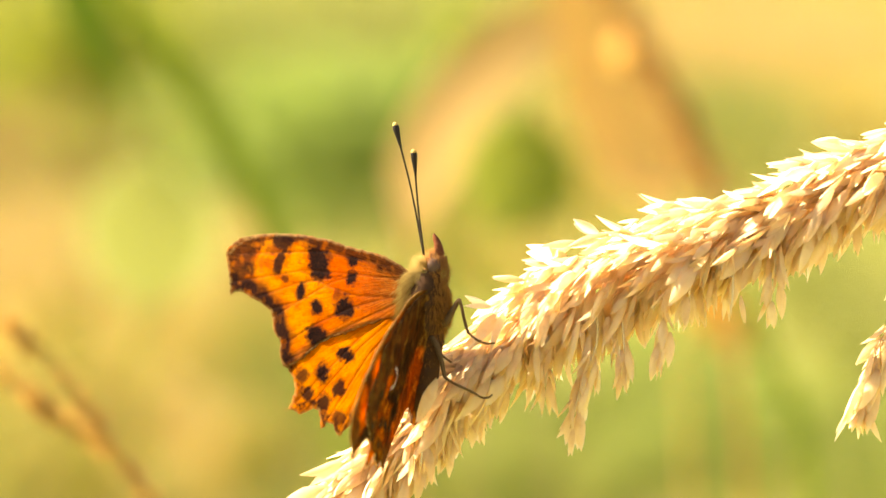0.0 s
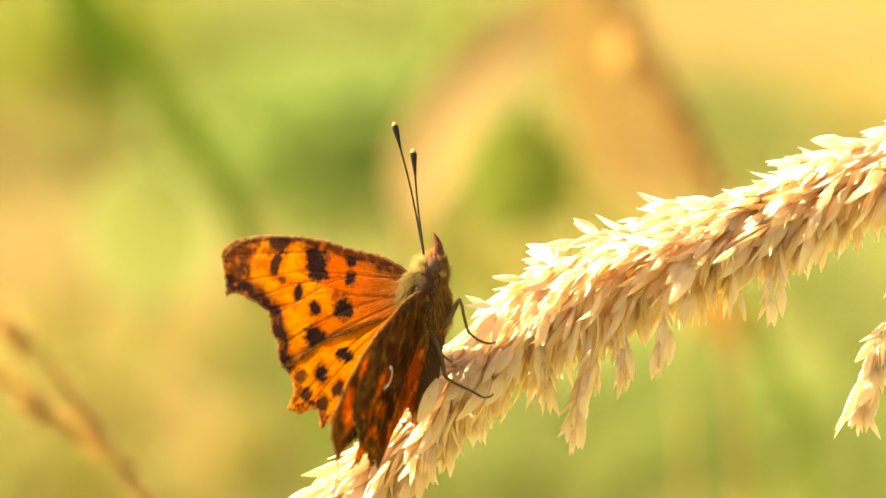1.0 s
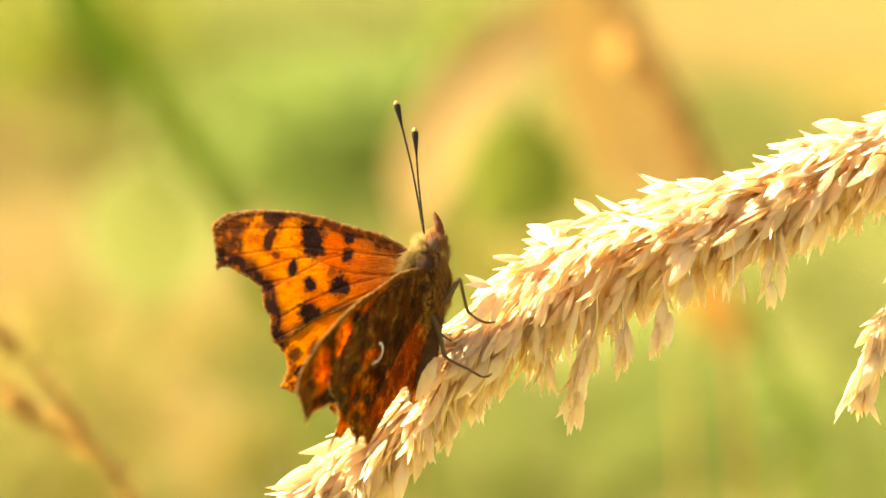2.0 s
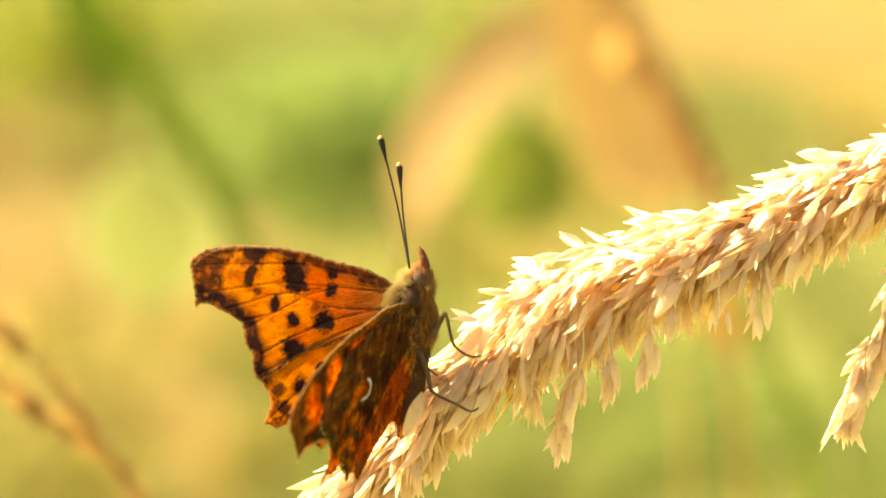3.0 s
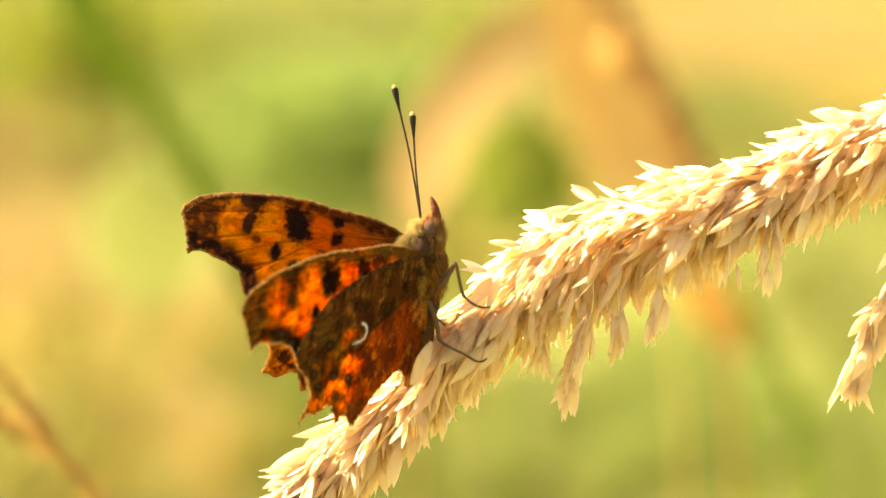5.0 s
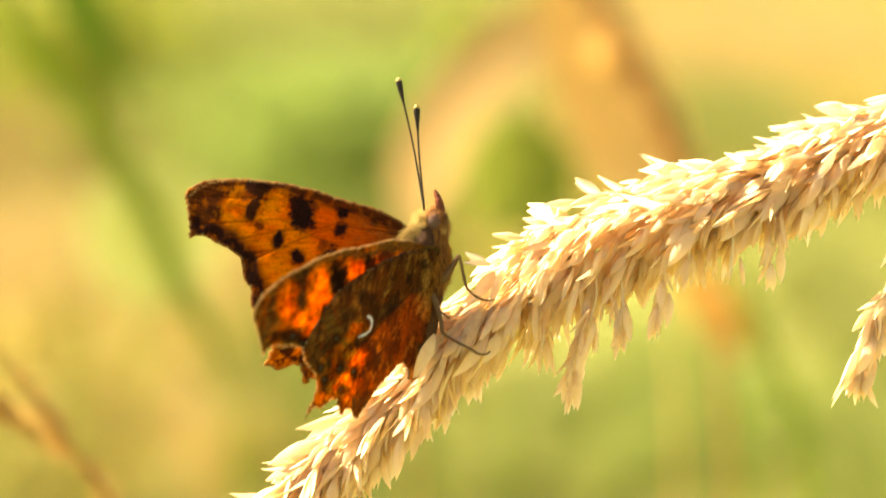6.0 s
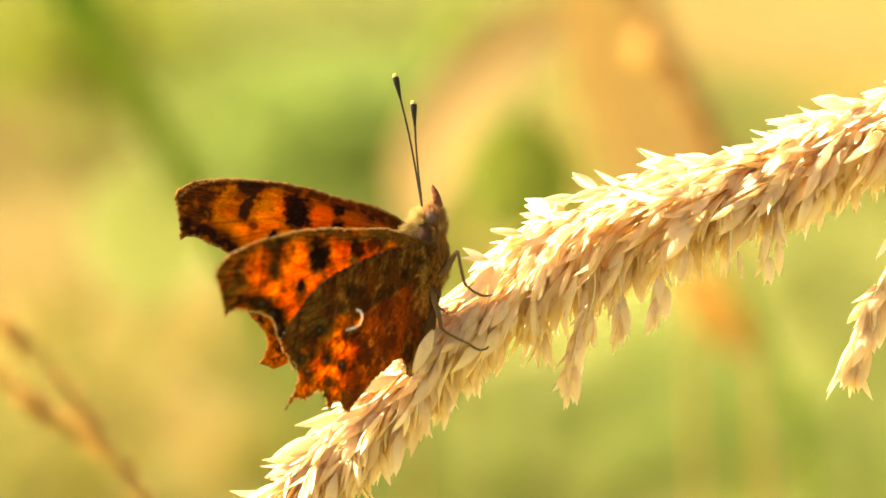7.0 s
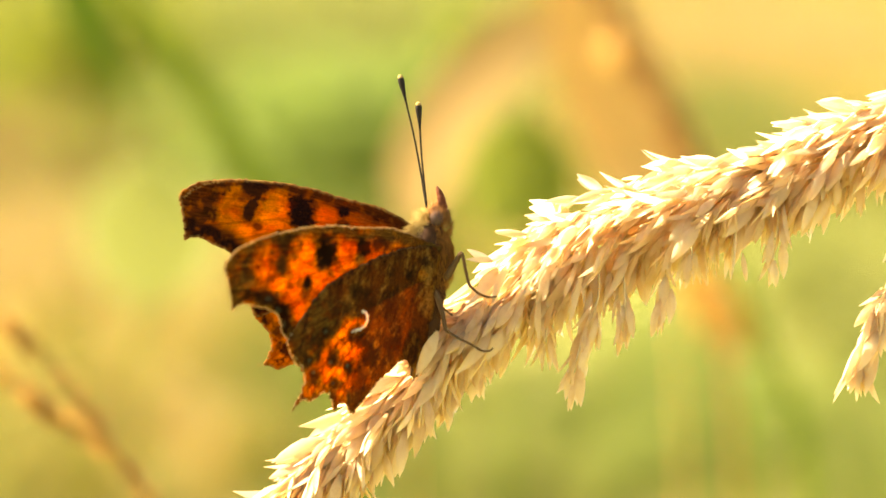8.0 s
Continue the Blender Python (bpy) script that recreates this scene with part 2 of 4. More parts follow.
def blades_mesh(name, roots, material, rng, height, width, lean=0.35):
    """Many bent, tapering grass blades in one mesh."""
    verts, faces = [], []
    for x, y in roots:
        h, w = height * rng.uniform(0.55, 1.15), width * rng.uniform(0.6, 1.3)
        a, b = rng.uniform(0, 2 * math.pi), rng.uniform(0, 2 * math.pi)
        dx, dy, l = math.cos(a) * w / 2, math.sin(a) * w / 2, h * lean * rng.uniform(0.2, 1.5)
        i = len(verts)
        for f, s in ((-0.06, 1.0), (0.35, 0.95), (0.7, 0.65)):
            ox, oy = math.cos(b) * l * f * f, math.sin(b) * l * f * f
            verts += [(x + ox - dx * s, y + oy - dy * s, h * f), (x + ox + dx * s, y + oy + dy * s, h * f)]
        verts.append((x + math.cos(b) * l, y + math.sin(b) * l, h * 0.97))
        faces += [(i, i + 1, i + 3, i + 2), (i + 2, i + 3, i + 5, i + 4), (i + 4, i + 5, i + 6)]
    me = bpy.data.meshes.new(name)
    me.from_pydata(verts, [], faces)
    me.materials.append(material)
    return me


def make_meadow():
    rng = random.Random(5)
    roots = []
    for _ in range(22000):
        y = rng.uniform(2.2, 9.5)
        roots.append((rng.uniform(-1, 1) * (0.5 + 0.25 * y), y))
    for _ in range(34000):
        roots.append((rng.uniform(-5.5, 5.5), rng.uniform(-3.5, 11.0)))
    ob = new("meadow_grass", blades_mesh("meadow_grass", roots, MEADOW, rng, 0.09, 0.007, 0.7))
    tagged(ob, "sunlit meadow of straw-yellow and green grass blades", "grass", kind="stuff")


def grass_drift(place, wide, deep, kind_of, seed):
    """A soft-edged drift of low grass blades of one colour."""
    rng = random.Random(seed)
    material, label = DRIFTS[kind_of]
    count = int(min(3000, 5200 * wide * deep * 4))
    roots = [(rng.gauss(0, 0.55) * wide, rng.gauss(0, 0.55) * deep) for _ in range(count)]
    ob = new("grass_drift", blades_mesh("grass_drift", roots, material, rng, 0.105, 0.008, 0.7))
    ob.location = (*place, 0.0)
    tagged(ob, label, "grass", kind="stuff")


DRIFTS = {
    "olive": (plant_material("olive_grass", (0.111, 0.114, 0.020), (0.141, 0.144, 0.025), 0.4, 12.0), "olive-green grass drift in the meadow"),
    "tan": (plant_material("tan_grass", (0.216, 0.153, 0.050), (0.274, 0.194, 0.063), 0.4, 12.0), "tan dry grass drift in the meadow"),
    "lime": (plant_material("lime_grass", (0.178, 0.214, 0.046), (0.232, 0.275, 0.060), 0.4, 12.0), "yellow-green grass drift in full sun"),
    "pale": (plant_material("pale_grass", (0.185, 0.195, 0.050), (0.237, 0.249, 0.064), 0.4, 12.0), "pale yellow-green grass drift"),
    "green": (plant_material("green_grass", (0.105, 0.134, 0.025), (0.132, 0.170, 0.033), 0.4, 12.0), "fresh green grass drift in the meadow"),
    "peach": (plant_material("peach_grass", (0.364, 0.259, 0.096), (0.464, 0.330, 0.120), 0.4, 12.0), "peach-coloured dry grass drift in full sun"),
    "straw": (plant_material("straw_grass", (0.318, 0.251, 0.065), (0.404, 0.318, 0.083), 0.4, 12.0), "straw-yellow grass drift in full sun"),
    "moss": (plant_material("moss_grass", (0.134, 0.150, 0.026), (0.171, 0.191, 0.033), 0.4, 12.0), "mossy green grass drift in the meadow"),
}
DRIFT_PLACES = [
    ((-0.853, 6.519), 0.139, 0.751, "olive"),
    ((-0.646, 5.168), 0.102, 0.534, "tan"),
    ((-0.485, 5.970), 0.096, 0.634, "moss"),
    ((-0.184, 6.256), 0.213, 0.618, "pale"),
    ((-0.166, 5.010), 0.181, 0.503, "green"),
    ((-0.091, 5.350), 0.078, 0.287, "green"),
    ((-0.432, 4.050), 0.178, 0.336, "peach"),
    ((-0.565, 4.216), 0.069, 0.290, "peach"),
    ((-0.311, 3.647), 0.127, 0.248, "straw"),
    ((-0.201, 3.456), 0.070, 0.174, "moss"),
    ((-0.424, 3.202), 0.083, 0.173, "pale"),
    ((-0.456, 3.507), 0.078, 0.179, "straw"),
    ((-0.237, 3.156), 0.088, 0.126, "straw"),
    ((0.052, 4.291), 0.086, 0.300, "straw"),
    ((0.091, 3.380), 0.069, 0.143, "pale"),
    ((0.269, 3.513), 0.110, 0.231, "lime"),
    ((0.184, 3.244), 0.078, 0.155, "lime"),
    ((0.371, 3.246), 0.120, 0.177, "lime"),
    ((0.502, 3.897), 0.071, 0.373, "pale"),
    ((0.523, 5.259), 0.085, 0.443, "pale"),
    ((0.642, 6.352), 0.238, 0.714, "peach"),
    ((0.694, 5.365), 0.087, 0.403, "straw"),
    ((0.068, 3.132), 0.076, 0.083, "pale"),
    ((0.017, 6.016), 0.065, 0.503, "green"),
    ((0.220, 4.950), 0.081, 0.443, "straw"),
    ((-0.133, 3.198), 0.059, 0.129, "moss"),
    ((-0.153, 3.725), 0.075, 0.201, "moss"),
    ((-0.394, 3.361), 0.093, 0.189, "straw"),
    ((-0.293, 3.266), 0.079, 0.157, "peach"),
    ((-0.496, 3.725), 0.075, 0.201, "straw"),
    ((-0.419, 3.156), 0.076, 0.126, "straw"),
    ((-0.498, 3.903), 0.072, 0.188, "peach"),
]


def long_blade(points, width, material, label, sheath=0.0, name="tall_grass", category="tall grass"):
    """One long arching blade with a raised midrib, from the ground to its tip."""
    root = Vector(points[0])
    path = curve_through([Vector(p) - root for p in points], 8)
    grass = new(name)
    grass.location = root
    bm = bmesh.new()
    rows = []
    n = len(path)
    spine = []
    for i, p in enumerate(path):
        f = i / (n - 1)
        w = width * 0.5 * min(1.0, (0.02 if sheath else 0.12) + max(0.0, f - sheath) * 6.0) * min(1.0, (1.02 - f) * 3.2)
        way = Vector(path[min(i + 1, n - 1)]) - Vector(path[max(i - 1, 0)])
        side = way.cross(Vector((0.35, 1, -0.2))).normalized()
        deep = side.cross(way).normalized()
        p = Vector(p)
        rows.append([bm.verts.new(p - side * w), bm.verts.new(p + deep * w * 0.08), bm.verts.new(p + side * w), bm.verts.new(p + deep * (w * 0.08 + 0.0006))])
        spine.append((*(p + deep * (w * 0.08)), (0.0004 if f < sheath else 0.0009) * (1.1 - f)))
    for a, b in zip(rows, rows[1:]):
        for k in range(4):
            bm.faces.new((a[k], a[(k + 1) % 4], b[(k + 1) % 4], b[k]))
    bm.faces.new(rows[0][::-1])
    bm.faces.new(rows[-1])
    part("leaf_blade", bm, material, grass)
    bm = bmesh.new()
    tube(bm, spine[::4] + [spine[-1]], 4, 6)
    part("midrib", bm, material, grass)
    return tagged(grass, label, category)


def herb_clump(place, wide, high, material, label, seed, count=170, leaf=0.017):
    """A herb clump: bowed stems from the ground and many small oval leaves in an uneven mass."""
    rng = random.Random(seed)
    clump = new("herb_clump")
    clump.location = (place[0], place[1], 0.0)
    verts, faces, ends = [], [], []
    count = int(count * 3.2)
    for k in range(count):
        d = Vector((rng.gauss(0, 0.42), rng.gauss(0, 0.42), rng.gauss(0, 0.42)))
        at = Vector((d.x * wide, d.y * wide * 0.7, place[2] + d.z * high))
        if at.z < 0.02:
            at.z = 0.02 + rng.random() * 0.03
        way = Vector((rng.gauss(0, 1), rng.gauss(0, 1), rng.gauss(0.2, 0.6))).normalized()
        side = way.cross(Vector((rng.gauss(0, 1), rng.gauss(0, 1), rng.gauss(0, 1)))).normalized()
        bow = way.cross(side)
        l, w = leaf * rng.uniform(0.6, 1.3), leaf * rng.uniform(0.2, 0.34)
        i = len(verts)
        for f, s in ((0, 0.15), (0.3, 0.9), (0.6, 1.0), (0.85, 0.6), (1.0, 0.06)):
            mid = at + way * l * f - bow * l * 0.25 * f * f
            verts += [tuple(mid - side * w * s), tuple(mid + side * w * s)]
        faces += [(i + j, i + j + 1, i + j + 3, i + j + 2) for j in (0, 2, 4, 6)]
        if k % max(1, count // 12) == 0:
            ends.append(at)
    me = bpy.data.meshes.new("foliage")
    me.from_pydata(verts, [], faces)
    me.materials.append(material)
    part("foliage", me, None, clump, kind="stuff")
    for at in ends:
        bm = bmesh.new()
        tube(bm, [(at.x * 0.3, at.y * 0.3, -0.02, 0.0014), (at.x * 0.55 + rng.gauss(0, 0.01), at.y * 0.55, at.z * 0.55, 0.0012), (at.x, at.y, at.z, 0.0007)], 4, 5)
        part("stem", bm, material, clump)
    tagged(clump, label, "herb clump", "herb clumps in the meadow")
    return clump


def broad_leaf(root, base, tip, width, material, label, fold=0.1, facing=(0.35, 1, -0.2)):
    """A stalked oval leaf: blade with raised midrib and side nerves, on a stalk from the ground."""
    base, tip = Vector(base), Vector(tip)
    leaf = new("broad_leaf")
    leaf.location = root
    bm = bmesh.new()
    along, side = tip - base, (tip - base).cross(Vector(facing)).normalized()
    deep = side.cross(along).normalized()
    rows = []
    for i in range(15):
        f = i / 14
        w = width * 0.5 * math.sin(math.pi * min(1, f * 0.97 + 0.015)) ** 0.7
        row = []
        for k in range(-4, 5):
            s = k / 4
            p = base + along * f + side * w * s + deep * (abs(s) * w * fold - 0.12 * along.length * f * f + 0.002 * math.sin(f * 30 - abs(s) * 6))
            row.append(bm.verts.new(p - Vector(root)))
        rows.append(row)
    for a, b in zip(rows, rows[1:]):
        for k in range(8):
            bm.faces.new((a[k], a[k + 1], b[k + 1], b[k]))
    bmesh.ops.solidify(bm, geom=bm.faces[:], thickness=0.0007)
    part("blade", bm, material, leaf)
    bm = bmesh.new()
    mid = (Vector(root) * 0.5 + base * 0.5) - Vector(root)
    tube(bm, [(0, 0, -0.01, 0.0013), (mid.x + 0.01, mid.y, mid.z, 0.0012), (*(base - Vector(root)), 0.001)], 6, 7)
    part("stalk", bm, GREEN, leaf)
    tagged(leaf, label, "leaf")
    return leaf


# ---- grass ears ----
def glume_mesh(name, material, seed, length=77.0, width=22.5):
    """A spikelet: two boat-shaped, keeled, pointed glumes, a little apart at the tip. It points along +x."""
    rng = random.Random(seed)
    length, width = length * rng.uniform(0.78, 1.2) * U, width * rng.uniform(0.6, 1.2) * U
    verts, faces, uvs = [], [], []
    for sign in (1, -1):
        gape, bend = rng.uniform(0.02, 0.24) * length, rng.uniform(-0.22, 0.26) * length
        twist = rng.uniform(-0.5, 0.5)
        stretch = rng.uniform(0.85, 1.0)
        i0 = len(verts)
        for i in range(6):
            f = i / 5
            w = width * 0.5 * (0.22 + 3.1 * f) * (1.0 - f) ** 0.85 if f < 0.45 else width * 0.5 * 1.62 * (1.0 - f) ** 0.8 * (0.62 + 0.75 * f)
            w = max(w, width * 0.02)
            for s in (-1, 0, 1):
                x = length * f * stretch
                y = w * s
                z = sign * (w * 0.75 * (1 - 0.85 * s * s) + gape * f * f) + bend * f * f
                c, sn = math.cos(twist * f), math.sin(twist * f)
                verts.append((x, y * c - z * sn + 0.1 * length * twist * f * f, y * sn + z * c))
                uvs.append((0.5 + 0.5 * s, f))
        for i in range(5):
            for k in range(2):
                a = i0 + i * 3 + k
                q = (a, a + 1, a + 4, a + 3)
                faces.append(q if sign > 0 else q[::-1])
    me = bpy.data.meshes.new(name)
    me.from_pydata(verts, [], faces)
    layer = me.uv_layers.new(name="UVMap")
    for loop in me.loops:
        layer.data[loop.index].uv = uvs[loop.vertex_index]
    me.materials.append(material)
    me.polygons.foreach_set("use_smooth", [True] * len(me.polygons))
    return me


def joined_copies(name, sources, poses, material):
    """Many posed copies of small meshes as one mesh."""
    verts, faces, uvs, base = [], [], [], 0
    read = []
    for me in sources:
        v = np.array([tuple(p.co) + (1,) for p in me.vertices])
        uv = np.zeros((len(v), 2))
        for loop in me.loops:
            uv[loop.vertex_index] = me.uv_layers[0].data[loop.index].uv
        read.append((v, [tuple(f.vertices) for f in me.polygons], uv))
    for i, m in enumerate(poses):
        v, f, uv = read[i % len(read)]
        verts.append((v @ np.array(m).T)[:, :3])
        faces += [tuple(k + base for k in q) for q in f]
        uvs.append(uv)
        base += len(v)
    me = bpy.data.meshes.new(name)
    me.from_pydata(np.vstack(verts).tolist(), [], faces)
    uvs = np.vstack(uvs)
    layer = me.uv_layers.new(name="UVMap")
    for loop in me.loops:
        layer.data[loop.index].uv = uvs[loop.vertex_index]
    me.materials.append(material)
    me.polygons.foreach_set("use_smooth", [True] * len(me.polygons))
    return me


def aim(place, way, roll, size=1.0):
    q = Vector(way).to_track_quat("X", "Z").to_matrix().to_4x4()
    return Matrix.Translation(place) @ q @ Matrix.Rotation(roll, 4, "X") @ Matrix.Scale(size, 4)


def ear_spikelets(axis, rng, per_step, step, tipward=0.9, outward=0.42, droop=0.62):
    """Poses of spikelets round an axis (rows x, y, z, radius in units), which runs from the foot to the tip."""
    path = curve_through(axis, 12)
    poses = []
    dist = 0.0
    for a, b in zip(path, path[1:]):
        seg = float(np.linalg.norm(b[:3] - a[:3]))
        dist += seg
        while dist > step:
            dist -= step
            at = Vector(b[:3] + (a[:3] - b[:3]) * rng.random())
            way = Vector(b[:3] - a[:3]).normalized()
            r = b[3]
            for _ in range(per_step):
                ang = rng.uniform(0, 2 * math.pi)
                side = way.orthogonal().normalized()
                out = side * math.cos(ang) + way.cross(side) * math.sin(ang)
                depth = rng.uniform(0.12, 0.78)
                sag = max(0.0, out.dot(DOWN))
                tip = way * tipward * rng.uniform(0.6, 1.2) * (1 - 0.35 * sag) + out * outward * rng.uniform(0.4, 1.3) + DOWN * (droop * (0.95 + 0.6 * out.dot(DOWN))) * rng.uniform(0.5, 1.4)
                tip += Vector((rng.gauss(0, 0.2), rng.gauss(0, 0.2), rng.gauss(0, 0.2)))
                poses.append((aim((at + out * r * depth - way * 25) * U, tip, rng.uniform(0, 6.28), rng.uniform(0.6, 1.25)), (at + out * r * depth)))
    return poses


GLUMES = [glume_mesh("spikelet", STRAW, s) for s in range(17)]


def make_ear(label, axis, branches, culm, rng_seed, near, per_step, step, sprays=(), spread=0.35):
    """A dry panicle: culm and rachis, side branchlets, and spikelets."""
    rng = random.Random(rng_seed)
    ear = new("grass_ear")
    bm = bmesh.new()
    tube(bm, scaled(culm), 8, 8)
    part("culm", bm, CULM, ear, "pale straw culm")
    bm = bmesh.new()
    tube(bm, [tuple(v * U for v in p[:3]) + (7.0 * U * (1 - 0.6 * i / len(axis)),) for i, p in enumerate(axis)], 6, 7)
    part("rachis", bm, CULM, ear)
    poses = ear_spikelets(axis, rng, per_step, step, outward=spread)
    for line, count in branches:
        bm = bmesh.new()
        tube(bm, [tuple(v * U for v in p) + (1.8 * U,) for p in line], 6, 6)
        part("branchlet", bm, CULM, ear)
        path = curve_through(line, 10)
        for k in range(count):
            i = int((0.25 + 0.75 * (k + 0.5) / count) * (len(path) - 2))
            way = Vector(path[i + 1] - path[i]).normalized()
            out = Vector((rng.gauss(0, 1), rng.gauss(0, 1), rng.gauss(0, 0.6))).normalized()
            tip = way * 0.7 + out * 0.22 + DOWN * 0.5
            at = Vector(path[i]) + out * rng.uniform(3, 16)
            poses.append((aim(at * U, tip, rng.uniform(0, 6.28), rng.uniform(0.65, 0.95)), at))
    for place, way, size in sprays:
        poses.append((aim(Vector(place) * U, way, rng.uniform(0, 6.28), size), Vector(place)))
    front = [m for m, at in sorted(poses, key=lambda row: row[1].y) if near(at)][:300]
    kept = set(id(m) for m in front)
    rest = [m for m, at in poses if id(m) not in kept]
    for i, m in enumerate(front):
        ob = new("spikelet", GLUMES[i % 17])
        ob.parent = ear
        ob.matrix_basis = m
    if rest:
        part("spikelet_mass", joined_copies("spikelet_mass", GLUMES, rest, STRAW_JOINED), None, ear, kind="stuff")
    tagged(ear, label, "grass ear")
    return ear


def seed_head(points, radius, material, label, seed, count=90, size=1.6, group="", bunches=()):
    """A seed head: a stalk from the ground with scales along its upper part, in bunches (place along it, reach, share) where it is loose."""
    rng = random.Random(seed)
    head = new("seed_head")
    root = Vector(points[0])
    head.location = root
    local = [tuple(Vector(p) - root) for p in points]
    bm = bmesh.new()
    tube(bm, [p + (radius * 0.15,) for p in local], 6, 7)
    part("stalk", bm, material, head)
    path = curve_through(local[1:], 10)
    poses = []
    for k in range(count):
        f = (k + 0.5) / count
        if bunches:
            at, reach, bulk = rng.choices(bunches, [b[2] for b in bunches])[0]
            f = min(0.999, max(0.0, rng.gauss(at, reach)))
        i = int(f * (len(path) - 2))
        way = Vector(path[i + 1] - path[i]).normalized()
        out = Vector((rng.gauss(0, 1), rng.gauss(0, 1), rng.gauss(0, 1))).normalized()
        r = radius * (1.0 if bunches else 0.35 + 0.65 * math.sin(math.pi * (0.1 + 0.85 * f)))
        poses.append(aim(Vector(path[i]) + out * r * rng.uniform(0.1, 0.7), way + out * 0.6, rng.uniform(0, 6.28), size * rng.uniform(0.7, 1.2)))
    part("scale_mass", joined_copies("scale_mass", GLUMES, poses, material), None, head, kind="stuff")
    tagged(head, label, "seed head", group)
    return head


# ---- the butterfly ----
# axes of the wing hinge in the insect's space: forward along the body, dorsal, and to its right side
HINGE = Vector((0.1505, -0.0708, 0.9861))
DORSAL = Vector((-0.9886, 0.0, 0.1509))
RIGHTWARD = Vector((-0.0107, -0.9975, -0.0699))
ROOT_RIGHT, ROOT_LEFT = Vector((-15, -33, -84)) * U, Vector((-28, 28, -65)) * U

# outlines as (outward, forward) in units, from the root round by the leading edge
FORE = [(-18, -8), (45, 5), (95, 5), (143, -3), (192, -9), (244, -19), (300, -38), (346, -57), (384, -80), (402, -100), (409, -119),
        (396, -140), (386, -158), (377, -174), (371, -189), (360, -179), (342, -173), (326, -175), (306, -174), (288, -177), (272, -183), (263, -198),
        (252, -214), (237, -221), (229, -240), (218, -256), (204, -261), (178, -235), (148, -190), (100, -150), (45, -105), (-16, -60)]
HIND = [(0, -12), (45, -20), (92, -36), (138, -60), (186, -90), (219, -124), (245, -170), (261, -202), (253, -222), (236, -234), (222, -247), (214, -268),
        (217, -290), (224, -306), (230, -324), (218, -311), (204, -302), (192, -303), (180, -296), (168, -287), (156, -288), (147, -303), (139, -318), (130, -304),
        (118, -303), (106, -318), (98, -320), (88, -305), (76, -287), (62, -266), (37, -240), (12, -216), (-2, -228), (-9, -248), (-13, -218), (-18, -136), (-16, -60), (-12, -14)]
# the left hindwing has lost its tail
HIND_BLUNT = [(q, max(p, -303)) if q > 200 else (q, p) for q, p in HIND]


def ellipse(q, p, cq, cp, rq, rp, turn=0.0):
    c, s = math.cos(turn), math.sin(turn)
    a, b = (q - cq) * c + (p - cp) * s, -(q - cq) * s + (p - cp) * c
    return np.sqrt((a / rq) ** 2 + (b / rp) ** 2)


def fade(x, a, b):
    return np.clip((b - x) / (b - a), 0, 1) ** 1.0


def to_line(q, p, line, closed=False):
    """Distance of points to a polyline."""
    best = np.full(len(q), 1e9)
    pts = list(line) + ([line[0]] if closed else [])
    for (ax, ay), (bx, by) in zip(pts, pts[1:]):
        dx, dy = bx - ax, by - ay
        t = np.clip(((q - ax) * dx + (p - ay) * dy) / (dx * dx + dy * dy + 1e-9), 0, 1)
        best = np.minimum(best, np.hypot(q - ax - t * dx, p - ay - t * dy))
    return best


def rough(q, p, scale, seed):
    return np.array([noise.fractal(Vector((a * scale, b * scale, seed)), 0.8, 2.1, 3) for a, b in zip(q, p)])


def spots(q, p, rows, wob):
    m = np.zeros(len(q))
    for cq, cp, rq, rp, power in rows:
        m = np.maximum(m, power * fade(ellipse(q, p, cq, cp, rq, rp) + wob, 0.72, 1.22))
    return m


def frayed(q, p, seed):
    """Fine streaks along the rows of scales, which fray the edges of marks."""
    turn, far = np.arctan2(p + 40, q + 30), np.hypot(q + 30, p + 40)
    return rough(turn * 30, far * 0.06, 1.0, seed)


